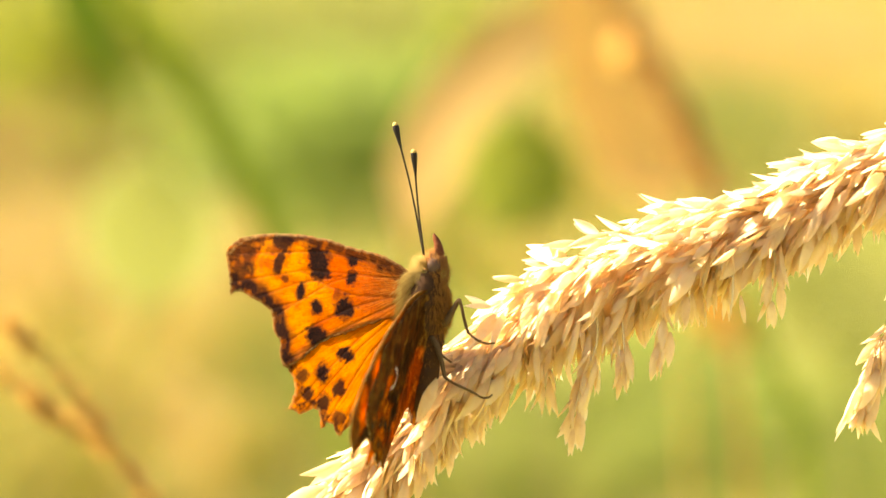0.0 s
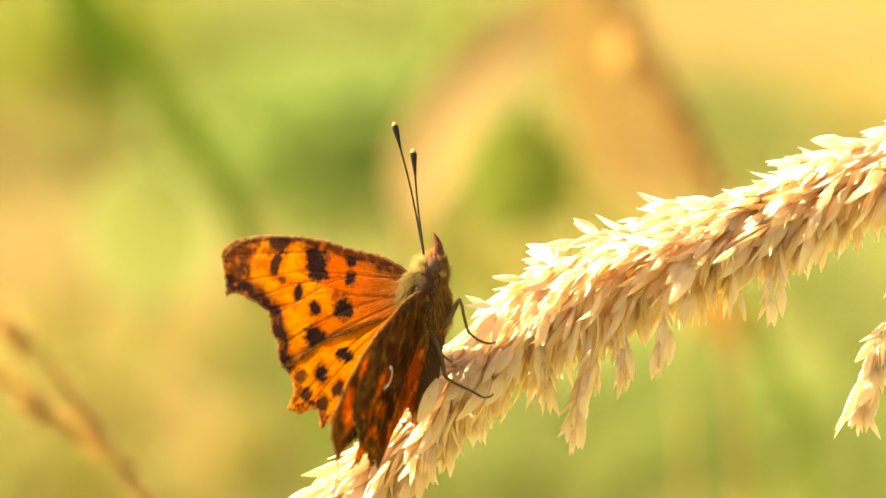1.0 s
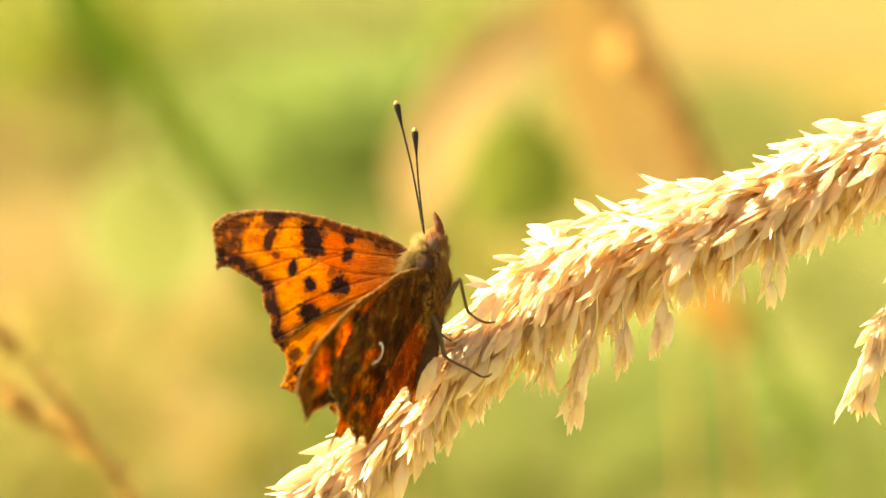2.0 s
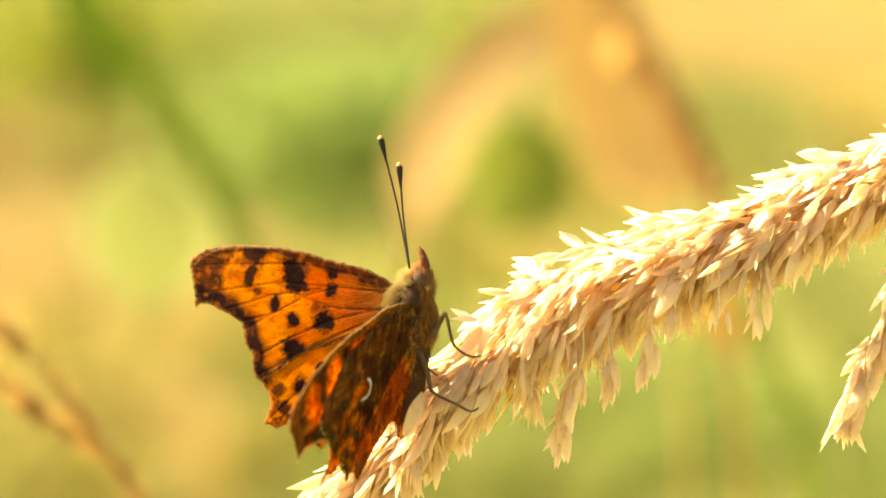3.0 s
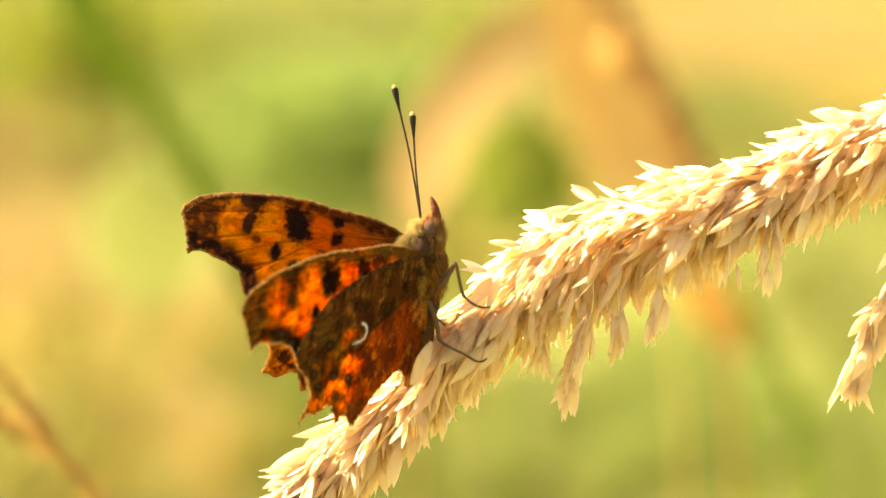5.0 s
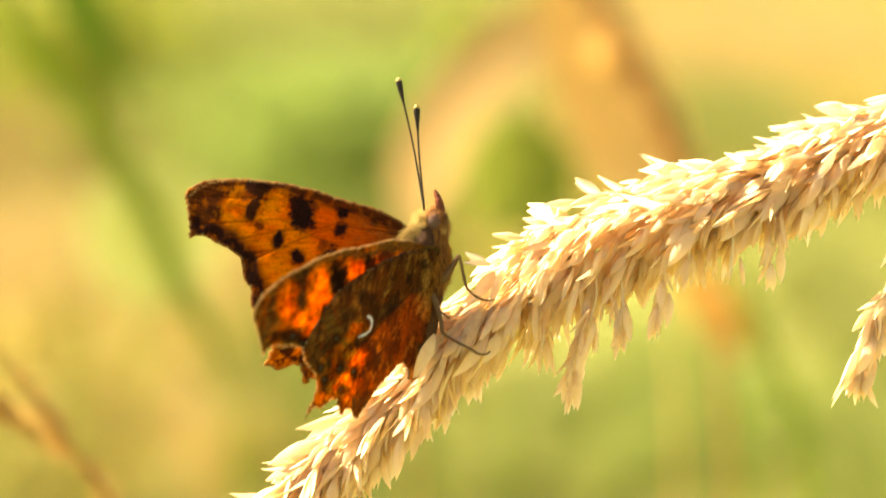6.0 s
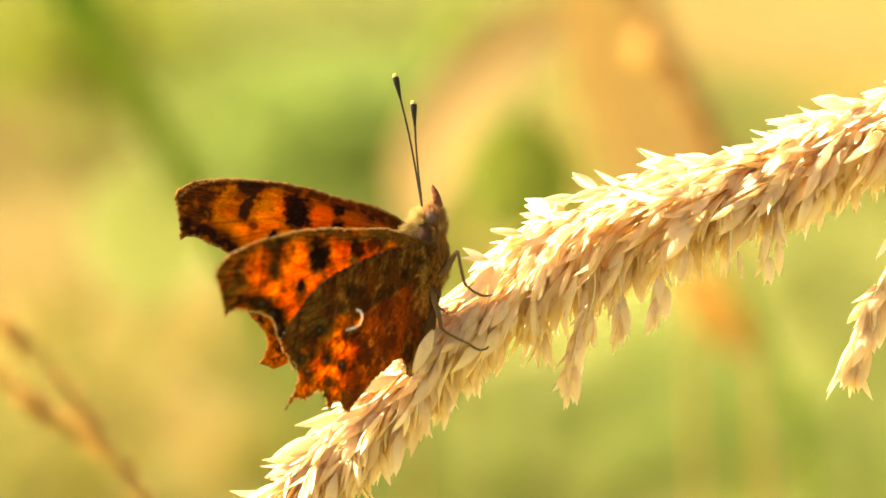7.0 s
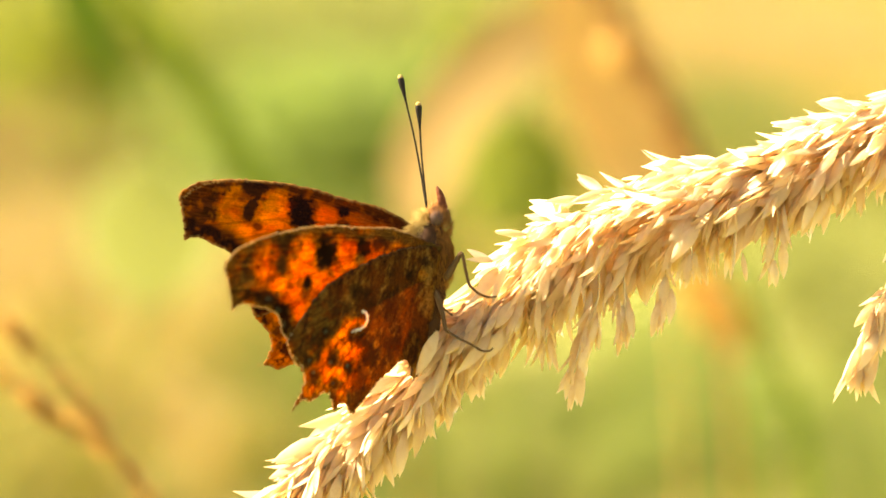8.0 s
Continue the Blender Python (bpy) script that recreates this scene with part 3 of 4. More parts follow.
def fore_masks(q, p, rim_line):
    wob = 0.3 * rough(q, p, 0.06, 3.0)
    fine = rough(q, p, 0.16, 71.0)
    big = 12 * rough(q, p, 0.02, 8.0)
    outer = to_line(q, p, FORE[9:27]) + big
    costa = to_line(q, p, FORE[0:11])
    edge = to_line(q, p, rim_line, True)
    top, under = {}, {}
    marks = [(212, -47, 24, 18, 1), (202, -69, 22, 19, 1), (190, -36, 9, 7, 0.7), (139, -27, 11, 9, 1), (130, -57, 12, 12, 1), (124, -112, 19, 20, 1), (146, -97, 9, 11, 0.6), (181, -134, 13, 13, 1),
             (226, -121, 10, 16, 1), (162, -182, 20, 19, 1), (299, -52, 25, 18, 0.95), (293, -92, 11, 22, 0.95), (268, -112, 9, 7, 0.8), (312, -70, 13, 12, 0.6), (252, -28, 14, 7, 0.5)]
    margin = to_line(q, p, FORE[13:27])
    band = 0.97 * fade(np.abs(margin + 0.6 * big - 15), 7, 15) * np.clip(0.95 + 1.8 * rough(q, p, 0.05, 21.0), 0.2, 1)
    fray = frayed(q, p, 91.0)
    top["spot"] = np.maximum(spots(q, p, [(a, b, c * 1.14, d * 1.14, e) for a, b, c, d, e in marks], wob + 0.14 * fine + 0.3 * fray), band)
    tip = 0.95 * fade(ellipse(q, p, 402, -116, 72, 86) + wob * 1.6, 0.7, 1.15)
    top["smoke"] = np.clip(np.maximum.reduce([0.9 * fade(outer, 24, 48), tip, 0.95 * fade(costa + big * 0.5 + 5 * fray, 9 + 9 * fade(q, 60, 300), 19 + 16 * fade(q, 60, 300)), 0.8 * fade(to_line(q, p, FORE[26:31]) + big * 0.3, 3, 9)]) * np.clip(1.05 + 0.7 * rough(q, p, 0.07, 51.0), 0.6, 1), 0, 1)
    top["smoke"] = np.maximum(top["smoke"], np.clip(0.9 * fray - 0.12, 0, 0.45))
    top["smoke"] = np.maximum(top["smoke"], np.clip(1.5 * rough(q, p, 0.035, 61.0) - 0.2, 0, 0.5) * np.clip((q - 220) / 120, 0, 1))
    top["ember"] = np.clip(fade(ellipse(q, p, 120, -50, 130, 62) + wob, 0.4, 1.1), 0, 1)
    top["glow"] = np.clip(np.maximum.reduce([fade(ellipse(q, p, 256, -64, 19, 46, 0.15) + wob, 0.6, 1.1), fade(ellipse(q, p, 332, -78, 14, 36, 0.25) + wob, 0.6, 1.1), 0.9 * fade(ellipse(q, p, 300, -132, 44, 16, 0.2) + wob, 0.5, 1.1),
                                             0.8 * fade(ellipse(q, p, 205, -180, 40, 40) + wob, 0.4, 1.1), 0.8 * fade(ellipse(q, p, 195, -105, 60, 26, 0.3) + wob, 0.4, 1.1)]), 0, 1)
    top["glow"] = np.clip(top["glow"] + 0.25 * np.clip((q - 120) / 160, 0, 1) + 0.45 * rough(q, p, 0.05, 31.0), 0, 1)
    top["root"] = np.clip(np.maximum(0.85 * fade(np.hypot(q, p * 0.8) + 60 * wob + 40 * fray, 40, 135), 0.55 * fade(to_line(q, p, [(20, -90), (100, -140), (150, -185), (195, -240)]), 4, 14)), 0, 1)
    nerves = [[(0, -10), (120, -45), (170, -80), (270, -190)], [(120, -45), (230, -80), (385, -165)], [(150, -60), (240, -110), (330, -178)], [(165, -75), (225, -140), (290, -184)],
              [(0, -30), (110, -105), (170, -160), (235, -235)], [(0, -40), (90, -125), (212, -255)], [(60, -5), (200, -32), (390, -110)], [(20, -50), (110, -82), (170, -88), (240, -84)]]
    lines = np.minimum.reduce([to_line(q, p, n) for n in nerves])
    top["vein"] = 0.42 * fade(lines, 0.8, 3.0)
    top["rim"] = np.maximum(fade(edge + big * 0.15, 2.0, 5.0) * np.clip(0.6 + rough(q, p, 0.12, 5.0), 0, 1), fade(costa, 1.0, 3.6) * np.clip(0.7 + 2.2 * rough(q, p, 0.3, 6.0), 0, 1))
    # underside: painted orange shine-through cut by dark blocks, olive costa and tip
    blocks = [(203, -62, 21, 27, 1), (212, -36, 15, 14, 0.9), (128, -36, 16, 17, 1), (98, -26, 18, 13, 0.85), (230, -116, 10, 10, 1), (305, -156, 26, 12, 0.9), (272, -172, 20, 17, 1), (256, -200, 13, 26, 0.95),
              (340, -108, 8, 9, 0.8), (292, -62, 20, 16, 0.75), (288, -92, 14, 18, 0.6), (262, -128, 9, 7, 0.6), (330, -128, 9, 7, 0.6), (318, -92, 7, 7, 0.6)]
    under["spot"] = spots(q, p, blocks, wob * 1.8 + 0.12 * fine)
    under["smoke"] = np.clip(np.maximum.reduce([0.95 * fade(costa + big, 13, 31), 0.97 * fade(ellipse(q, p, 378, -134, 54, 68) + wob, 0.7, 1.15), 0.9 * fade(outer, 18, 34), 0.7 * fade(ellipse(q, p, 288, -72, 24, 40) + wob * 2, 0.6, 1.2)]) * np.clip(1.05 + 0.9 * rough(q, p, 0.06, 41.0), 0.55, 1), 0, 1)
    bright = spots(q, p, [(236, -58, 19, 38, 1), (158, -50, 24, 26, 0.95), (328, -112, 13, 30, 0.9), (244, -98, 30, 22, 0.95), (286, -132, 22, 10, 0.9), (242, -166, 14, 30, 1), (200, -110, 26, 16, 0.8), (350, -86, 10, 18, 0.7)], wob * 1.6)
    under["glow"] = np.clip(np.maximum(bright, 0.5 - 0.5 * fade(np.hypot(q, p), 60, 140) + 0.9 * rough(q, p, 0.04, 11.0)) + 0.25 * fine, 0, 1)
    under["vein"] = 0.5 * fade(lines, 0.8, 2.8)
    under["rim"] = np.maximum(fade(costa, 0.9, 2.6) * np.clip(0.45 + 2.6 * rough(q, p, 0.3, 6.0), 0, 1), 0.8 * fade(edge, 0.7, 2.2))
    for side in (top, under):
        side["rim"] = side["rim"] * np.clip((q - 10) / 50, 0, 1)
    under["comma"] = 0 * q
    under["eye"] = 0.6 * spots(q, p, [(303, -156, 8, 5, 1), (277, -172, 6, 6, 1), (258, -196, 5, 7, 1)], wob * 2)
    return top, under


def hind_masks(q, p, rim_line):
    wob = 0.3 * rough(q, p, 0.06, 13.0)
    fine = rough(q, p, 0.16, 73.0)
    big = 14 * rough(q, p, 0.025, 18.0)
    outer = to_line(q, p, HIND[7:29]) + big
    edge = to_line(q, p, rim_line, True)
    top, under = {}, {}
    marks = [(122, -174, 18, 12, 1), (161, -217, 15, 17, 1), (120, -236, 13, 17, 0.95), (146, -270, 14, 16, 0.95), (186, -263, 13, 12, 0.95), (204, -234, 13, 13, 0.85), (106, -288, 13, 12, 0.8)]
    band = 0.9 * fade(np.abs(to_line(q, p, HIND[7:29]) + 0.7 * big - 12), 4, 11) * np.clip(0.5 + 1.8 * rough(q, p, 0.06, 23.0), 0, 1)
    fray = frayed(q, p, 93.0)
    top["spot"] = np.maximum(spots(q, p, [(a, b, c * 1.14, d * 1.14, e) for a, b, c, d, e in marks], wob + 0.14 * fine + 0.3 * fray), band)
    top["smoke"] = np.clip(np.maximum(0.6 * fade(outer, 10, 26) * np.clip(0.7 + rough(q, p, 0.05, 9.0), 0, 1), 0.15 * fade(q, 30, 80)), 0, 1)
    top["glow"] = np.clip(np.maximum(0.9 * fade(np.abs(outer - 34), 6, 18), 0.55 + 0.6 * rough(q, p, 0.03, 33.0)), 0, 1)
    top["root"] = np.clip(fade(np.hypot(q, p) + 40 * wob, 30, 100), 0, 0.5)
    nerves = [[(0, -30), (110, -110), (250, -222)], [(0, -40), (100, -140), (226, -312)], [(0, -50), (90, -150), (180, -292)], [(0, -60), (70, -160), (137, -312)], [(0, -70), (55, -170), (102, -314)], [(0, -80), (35, -170), (66, -265)]]
    lines = np.minimum.reduce([to_line(q, p, n) for n in nerves])
    lead = to_line(q, p, HIND[0:8])
    top["vein"] = np.maximum(0.4 * fade(lines, 0.8, 3.0), 0.8 * fade(lead, 2, 5))
    top["rim"] = fade(edge + big * 0.15, 1.5, 5) * np.clip(0.6 + rough(q, p, 0.12, 5.0), 0, 1)
    # underside: bark in dark plates, painted orange shine-through in the outer lower half
    eyes = [(165, -232), (128, -235), (186, -180), (211, -232), (151, -268), (196, -252)]
    ring = np.minimum.reduce([np.hypot(q - a, p - b) for a, b in eyes]) + 1.5 * fine
    dark = [(98, -192, 26, 14, 0.85), (86, -214, 24, 26, 0.95), (120, -186, 16, 9, 0.8), (60, -120, 30, 26, 0.7), (130, -104, 26, 14, 0.7), (92, -130, 18, 16, 0.6), (40, -190, 18, 30, 0.8), (150, -300, 12, 8, 0.5), (92, -262, 20, 24, 0.75), (206, -196, 14, 16, 0.55), (158, -136, 18, 12, 0.55)]
    under["spot"] = np.maximum.reduce([0.75 * fade(np.abs(ring - 6) + 4 * wob, 2.5, 6), spots(q, p, dark, wob * 2.2 + 0.15 * fine), np.clip(1.6 * rough(q * 1.0, p * 0.35, 0.11, 77.0) - 0.25, 0, 0.8)])
    under["eye"] = 0.9 * fade(ring, 2.5, 5)
    under["smoke"] = np.clip(0.8 * fade(ellipse(q, p, 208, -165, 48, 62) + wob, 0.6, 1.2) * np.clip(0.7 + 1.6 * rough(q, p, 0.07, 43.0), 0, 1) + 0.45 * fade(outer, 4, 14), 0, 1)
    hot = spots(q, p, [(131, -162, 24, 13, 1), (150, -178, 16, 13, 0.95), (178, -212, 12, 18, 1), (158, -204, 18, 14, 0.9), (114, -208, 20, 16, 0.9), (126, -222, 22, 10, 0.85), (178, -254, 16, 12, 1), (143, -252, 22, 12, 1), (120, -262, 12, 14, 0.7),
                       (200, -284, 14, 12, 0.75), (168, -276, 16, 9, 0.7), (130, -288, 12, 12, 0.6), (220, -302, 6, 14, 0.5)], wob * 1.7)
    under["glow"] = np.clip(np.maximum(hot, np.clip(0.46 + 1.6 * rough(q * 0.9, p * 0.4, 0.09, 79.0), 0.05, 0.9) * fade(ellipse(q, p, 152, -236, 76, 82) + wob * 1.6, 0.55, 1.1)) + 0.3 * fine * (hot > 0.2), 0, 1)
    under["vein"] = 0.5 * fade(lines, 0.8, 2.8)
    top["rim"] = top["rim"] * np.clip((q - 5) / 40, 0, 1)
    under["rim"] = 0.9 * np.clip(0.45 + 2.6 * rough(q, p, 0.3, 6.0), 0, 1) * fade(edge, 0.7, 2.4) * np.clip((q - 5) / 40, 0, 1) * np.clip((-p - 130) / 60, 0.15, 1)
    under["comma"] = fade(to_line(q, p, [(114, -138), (108, -139), (103, -144), (101, -152), (105, -162), (114, -169), (128, -174)]) + 0.8 * rough(q, p, 0.3, 2.0), 1.3, 2.8)
    return top, under


def wing_mesh(name, outline, masks, upper_front, camber, ragged, seed):
    """A thin two-sided wing in its own axes: x outward, z forward. upper_front: the upper side faces +y."""
    from mathutils.geometry import delaunay_2d_cdt
    rng = random.Random(seed)
    rim = curve_through(outline + [outline[0]], 9)[:-1]
    rim = [(a + rng.gauss(0, ragged), b + rng.gauss(0, ragged)) for a, b in rim]
    pts = [Vector(r) for r in rim]
    lo_q, hi_q = min(a for a, b in rim), max(a for a, b in rim)
    lo_p, hi_p = min(b for a, b in rim), max(b for a, b in rim)
    step = 2.2
    qq, pp = np.meshgrid(np.arange(lo_q, hi_q, step), np.arange(lo_p, hi_p, step))
    qq, pp = qq.ravel() + np.random.RandomState(seed).uniform(-1, 1, qq.size), pp.ravel() + np.random.RandomState(seed + 1).uniform(-1, 1, pp.size)
    odd = np.zeros(len(qq), bool)
    for (ax, ay), (bx, by) in zip(rim, rim[1:] + rim[:1]):
        cross = (ay > pp) != (by > pp)
        odd ^= cross & (qq < (bx - ax) * (pp - ay) / (by - ay + 1e-12) + ax)
    ok = odd & (to_line(qq, pp, rim, True) > 2.0)
    pts += [Vector((a, b)) for a, b in zip(qq[ok], pp[ok])]
    ring = [(i, (i + 1) % len(rim)) for i in range(len(rim))]
    flat, _, tris, *_ = delaunay_2d_cdt(pts, ring, [list(range(len(rim)))], 1, 1e-5)
    q, p = np.array([v.x for v in flat]), np.array([v.y for v in flat])
    top, under = masks(q, p, rim)
    edge = to_line(q, p, rim, True)
    lift = camber * (np.sin(np.clip(q / 420, 0, 1) * math.pi) * 1.0) + 2.0 * rough(q, p, 0.012, seed) - 1.8 * top["vein"]
    lift = lift + (-0.78 if upper_front else 0.78) * np.maximum(0, 8 - q)
    half = 1.1 * np.clip(edge / 6, 0.12, 1)
    n = len(q)
    front = np.stack([q, lift + half, p], 1) * U
    back = np.stack([q, lift - half, p], 1) * U
    faces, mats = [], []
    for t in tris:
        a, b, c = (flat[i] for i in t)
        ccw = (b - a).cross(c - a) > 0
        f = tuple(t) if not ccw else tuple(t)[::-1]
        faces.append(f)
        faces.append(tuple(i + n for i in f[::-1]))
        mats += [0, 1] if upper_front else [1, 0]
    count = {}
    for t in tris:
        for a, b in zip(t, list(t[1:]) + [t[0]]):
            count[tuple(sorted((a, b)))] = count.get(tuple(sorted((a, b))), 0) + 1
    for (a, b), c in count.items():
        if c == 1:
            faces.append((a, b, b + n, a + n))
            mats.append(1)
    me = bpy.data.meshes.new(name)
    me.from_pydata(np.vstack([front, back]).tolist(), [], faces)
    me.materials.append(WING_TOP)
    me.materials.append(WING_UNDER)
    me.polygons.foreach_set("material_index", mats)
    me.polygons.foreach_set("use_smooth", [True] * len(faces))
    first, second = (top, under) if upper_front else (under, top)
    for key in sorted(set(top) | set(under)):
        att = me.attributes.new(key, "FLOAT", "POINT")
        att.data.foreach_set("value", np.concatenate([first.get(key, 0 * q), second.get(key, 0 * q)]).astype(np.float32))
    me.update()
    bm = bmesh.new()
    bm.from_mesh(me)
    bmesh.ops.recalc_face_normals(bm, faces=bm.faces[:])
    bm.to_mesh(me)
    bm.free()
    return me


def fur(bm, rng, centre, axes, count, length, thick, comb, lo=-1.0, hi=1.0):
    """Short tapering hairs on an ellipsoid; comb: the way they lie."""
    for _ in range(count):
        d = Vector((rng.gauss(0, 1), rng.gauss(0, 1), rng.gauss(0, 1))).normalized()
        if not lo <= d.x <= hi:
            continue
        root = Vector(centre) + Vector((d.x * axes[0], d.y * axes[1], d.z * axes[2]))
        way = (d + Vector(comb) + Vector((rng.gauss(0, 0.25), rng.gauss(0, 0.25), rng.gauss(0, 0.25)))).normalized()
        side = way.orthogonal().normalized() * thick
        up = way.cross(side)
        l = length * rng.uniform(0.5, 1.3)
        a, b, c = (bm.verts.new((root + v) * U) for v in (side, up * 0.9 - side * 0.5, -up * 0.9 - side * 0.5))
        m = bm.verts.new((root + way * l + Vector(comb) * l * 0.3) * U)
        bm.faces.new((a, b, m)), bm.faces.new((b, c, m)), bm.faces.new((c, a, m))


def make_butterfly():
    rng = random.Random(11)
    bug = new("butterfly")
    tagged(bug, "comma butterfly with ragged orange black-spotted wings on a dry grass ear", "butterfly")
    # trunk
    bm = bmesh.new()
    tube(bm, scaled([(-2, 0, -58, 16), (-10, 0, -80, 33), (-11, 0, -110, 40), (-10, 0, -140, 36), (-6, 0, -172, 24), (-5, 0, -182, 8)]), 6, 16, 0.8, None, 0.12)
    thorax = part("thorax", bm, BODY, bug)
    bm = bmesh.new()
    fur(bm, rng, (-24, 0, -102), (32, 25, 54), 3400, 23, 0.5, (-0.4, 0, -1.15), -1.0, 0.05)
    part("hair", bm, FUZZ, thorax, "olive-grey thorax hair")
    bm = bmesh.new()
    fur(bm, rng, (-4, 0, -116), (32, 30, 57), 3200, 14, 0.45, (-0.1, 0, -1.3), -0.55)
    part("hair", bm, BELLY_FUZZ, thorax, "tawny breast hair")
    bm = bmesh.new()
    rows = []
    for i in range(12):
        f = i / 11
        rows.append((-5 - 34 * f + 6 * math.sin(f * 3), -2 * f, -165 - 162 * f, (23 - 3 * f) * (1.0 + 0.07 * (i % 2)) * (1 if f < 0.75 else max(0.25, 1 - (f - 0.75) * 3.0))))
    tube(bm, scaled(rows), 4, 14, 0.95, None, 0.06)
    abdomen = part("abdomen", bm, BODY, bug, "slim brown ringed abdomen")
    bm = bmesh.new()
    for i in range(5):
        fur(bm, rng, (-8 - 6 * i, 0, -185 - 27 * i), (21 - 2 * i, 21 - 2 * i, 18), 420, 10, 0.5, (0, 0, -1.0))
    part("hair", bm, BELLY_FUZZ, abdomen)
    # head
    bm = bmesh.new()
    bmesh.ops.create_uvsphere(bm, u_segments=18, v_segments=12, radius=18.5 * U)
    for v in bm.verts:
        v.co = Vector((v.co.x * 0.95, v.co.y * 1.1, v.co.z)) * (1 + 0.06 * noise.noise(v.co * 9000)) + Vector((0, 0, -42)) * U
    head = part("head", bm, BODY, bug)
    for y in (-15, 15):
        bm = bmesh.new()
        bmesh.ops.create_uvsphere(bm, u_segments=16, v_segments=10, radius=12.5 * U)
        for v in bm.verts:
            v.co = Vector((v.co.x, v.co.y * 0.75, v.co.z * 1.1)) + Vector((-1, y, -46)) * U
        part("eye", bm, EYE_BROWN, head, "grey-brown compound eye")
        bm = bmesh.new()
        s = math.copysign(1, y)
        tube(bm, scaled([(10, 6 * s, -40, 6), (9, 6 * s, -22, 8), (5, 5 * s, -6, 6.5), (0, 4 * s, 6, 3.4), (-1, 4 * s, 11, 1)]), 5, 8, 1.0, None, 0.25)
        part("palp", bm, PALP, head, "rusty pointed palp")
    bm = bmesh.new()
    fur(bm, rng, (0, 0, -44), (16, 18, 18), 1000, 12, 0.5, (0.0, 0, 0.9))
    fur(bm, rng, (8, 0, -62), (15, 19, 27), 900, 12, 0.5, (0.0, 0, 0.9))
    part("hair", bm, BELLY_FUZZ, head, "tawny face hair")
    bm = bmesh.new()
    fur(bm, rng, (-17, 0, -54), (10, 15, 16), 700, 17, 0.45, (-0.8, 0, 0.4))
    part("hair", bm, FUZZ, head, "pale golden neck hair")
    # antennae
    for y, tip, mid in ((12, (-71, 26, 207), (-42, 20, 90)), (-10, (-37, -16, 158), (-30, -12, 66))):
        foot = Vector((-19, y * 0.6, -28))
        tip, mid = Vector(tip), Vector(mid)
        way = (tip - mid).normalized()
        bm = bmesh.new()
        tube(bm, scaled([(*foot, 2.2), (*mid, 1.75), (*(tip - way * 42), 1.9)]), 8, 7)
        horn = part("antenna", bm, HORN, bug, "thin dark ringed antenna")
        bm = bmesh.new()
        tube(bm, scaled([(*(tip - way * 48), 1.8), (*(tip - way * 28), 4.0), (*(tip - way * 12), 6.0), (*(tip - way * 5), 5.6)]), 5, 9)
        part("club", bm, KNOB, horn, "black antenna club")
        bm = bmesh.new()
        tube(bm, scaled([(*(tip - way * 5), 5.5), (*(tip - way * 1.5), 4.6), (*(tip + way * 1.5), 1.8)]), 4, 9)
        part("club_tip", bm, KNOB_TIP, horn, "cream antenna tip")
    # legs
    for line in ([(15, -16, -150, 7), (22, -20, -143, 7.5), (33, -26, -124, 6), (41, -30, -109, 4.2), (43, -31, -107, 4), (46, -32, -113, 3.4), (51, -34, -135, 3.3), (57, -36, -158, 3.1), (59, -37, -163, 3.2), (64, -38, -168, 2.6), (77, -40, -178, 2.4), (91, -41, -183, 2.3), (107, -41, -182, 1.5)],
                 [(-6, -20, -172, 5.5), (2, -26, -184, 6), (9, -30, -203, 5.4), (15, -34, -226, 4.2), (17, -35, -238, 3.8), (19, -36, -242, 3.7), (26, -38, -248, 2.9), (44, -41, -258, 2.7), (64, -43, -267, 2.5), (84, -44, -278, 2.3), (96, -44, -277, 2), (102, -44, -272, 1.4)],
                 [(4, -16, -190, 3.2), (12, -20, -203, 2.4), (20, -22, -210, 2.1), (30, -24, -217, 1.5)]):
        bm = bmesh.new()
        tube(bm, scaled([(x, y, z, r * 0.9) for x, y, z, r in line]), 4, 8, 1.0, None, 0.25)
        part("leg", bm, LEG, bug, "grey-brown jointed leg")
    # wings
    wings = {}
    for side, front in (("right", False), ("left", True)):
        shape = [(q + 0.06 * max(0, q - 230), p) for q, p in FORE] if front else FORE
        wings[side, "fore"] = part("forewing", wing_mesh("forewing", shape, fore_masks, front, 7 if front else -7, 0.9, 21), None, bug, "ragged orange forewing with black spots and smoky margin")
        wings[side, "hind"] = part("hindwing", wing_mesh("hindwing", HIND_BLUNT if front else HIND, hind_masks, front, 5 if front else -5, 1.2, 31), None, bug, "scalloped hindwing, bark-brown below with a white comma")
    return bug, wings


# ---- build ----
make_ground()
make_meadow()
for number, (place, wide, deep, kind_of) in enumerate(DRIFT_PLACES):
    grass_drift(place, wide, deep, kind_of, 200 + number)

NEAR_AXIS = [(999, 60, 214, 66), (799, 56, 119, 88), (631, 54, 47, 90), (481, 52, -3, 97), (331, 50, -58, 108), (181, 50, -136, 98), (81, 58, -226, 84), (-9, 78, -322, 72),
             (-109, 98, -420, 68), (-209, 106, -516, 62), (-299, 108, -602, 48), (-360, 108, -665, 18)]
FAR_AXIS = [(912, 120, 40, 16), (876, 118, -40, 20), (841, 116, -122, 24), (805, 114, -203, 24), (777, 112, -274, 19), (759, 110, -317, 7)]


def foot(x, y, z):
    """The ground below a point of the ear, in the ear's units."""
    drop = (SUBJECT @ Vector((x * U, y * U, z * U))).z + 0.02
    return Vector((x, y, z)) + DOWN * (drop / U)


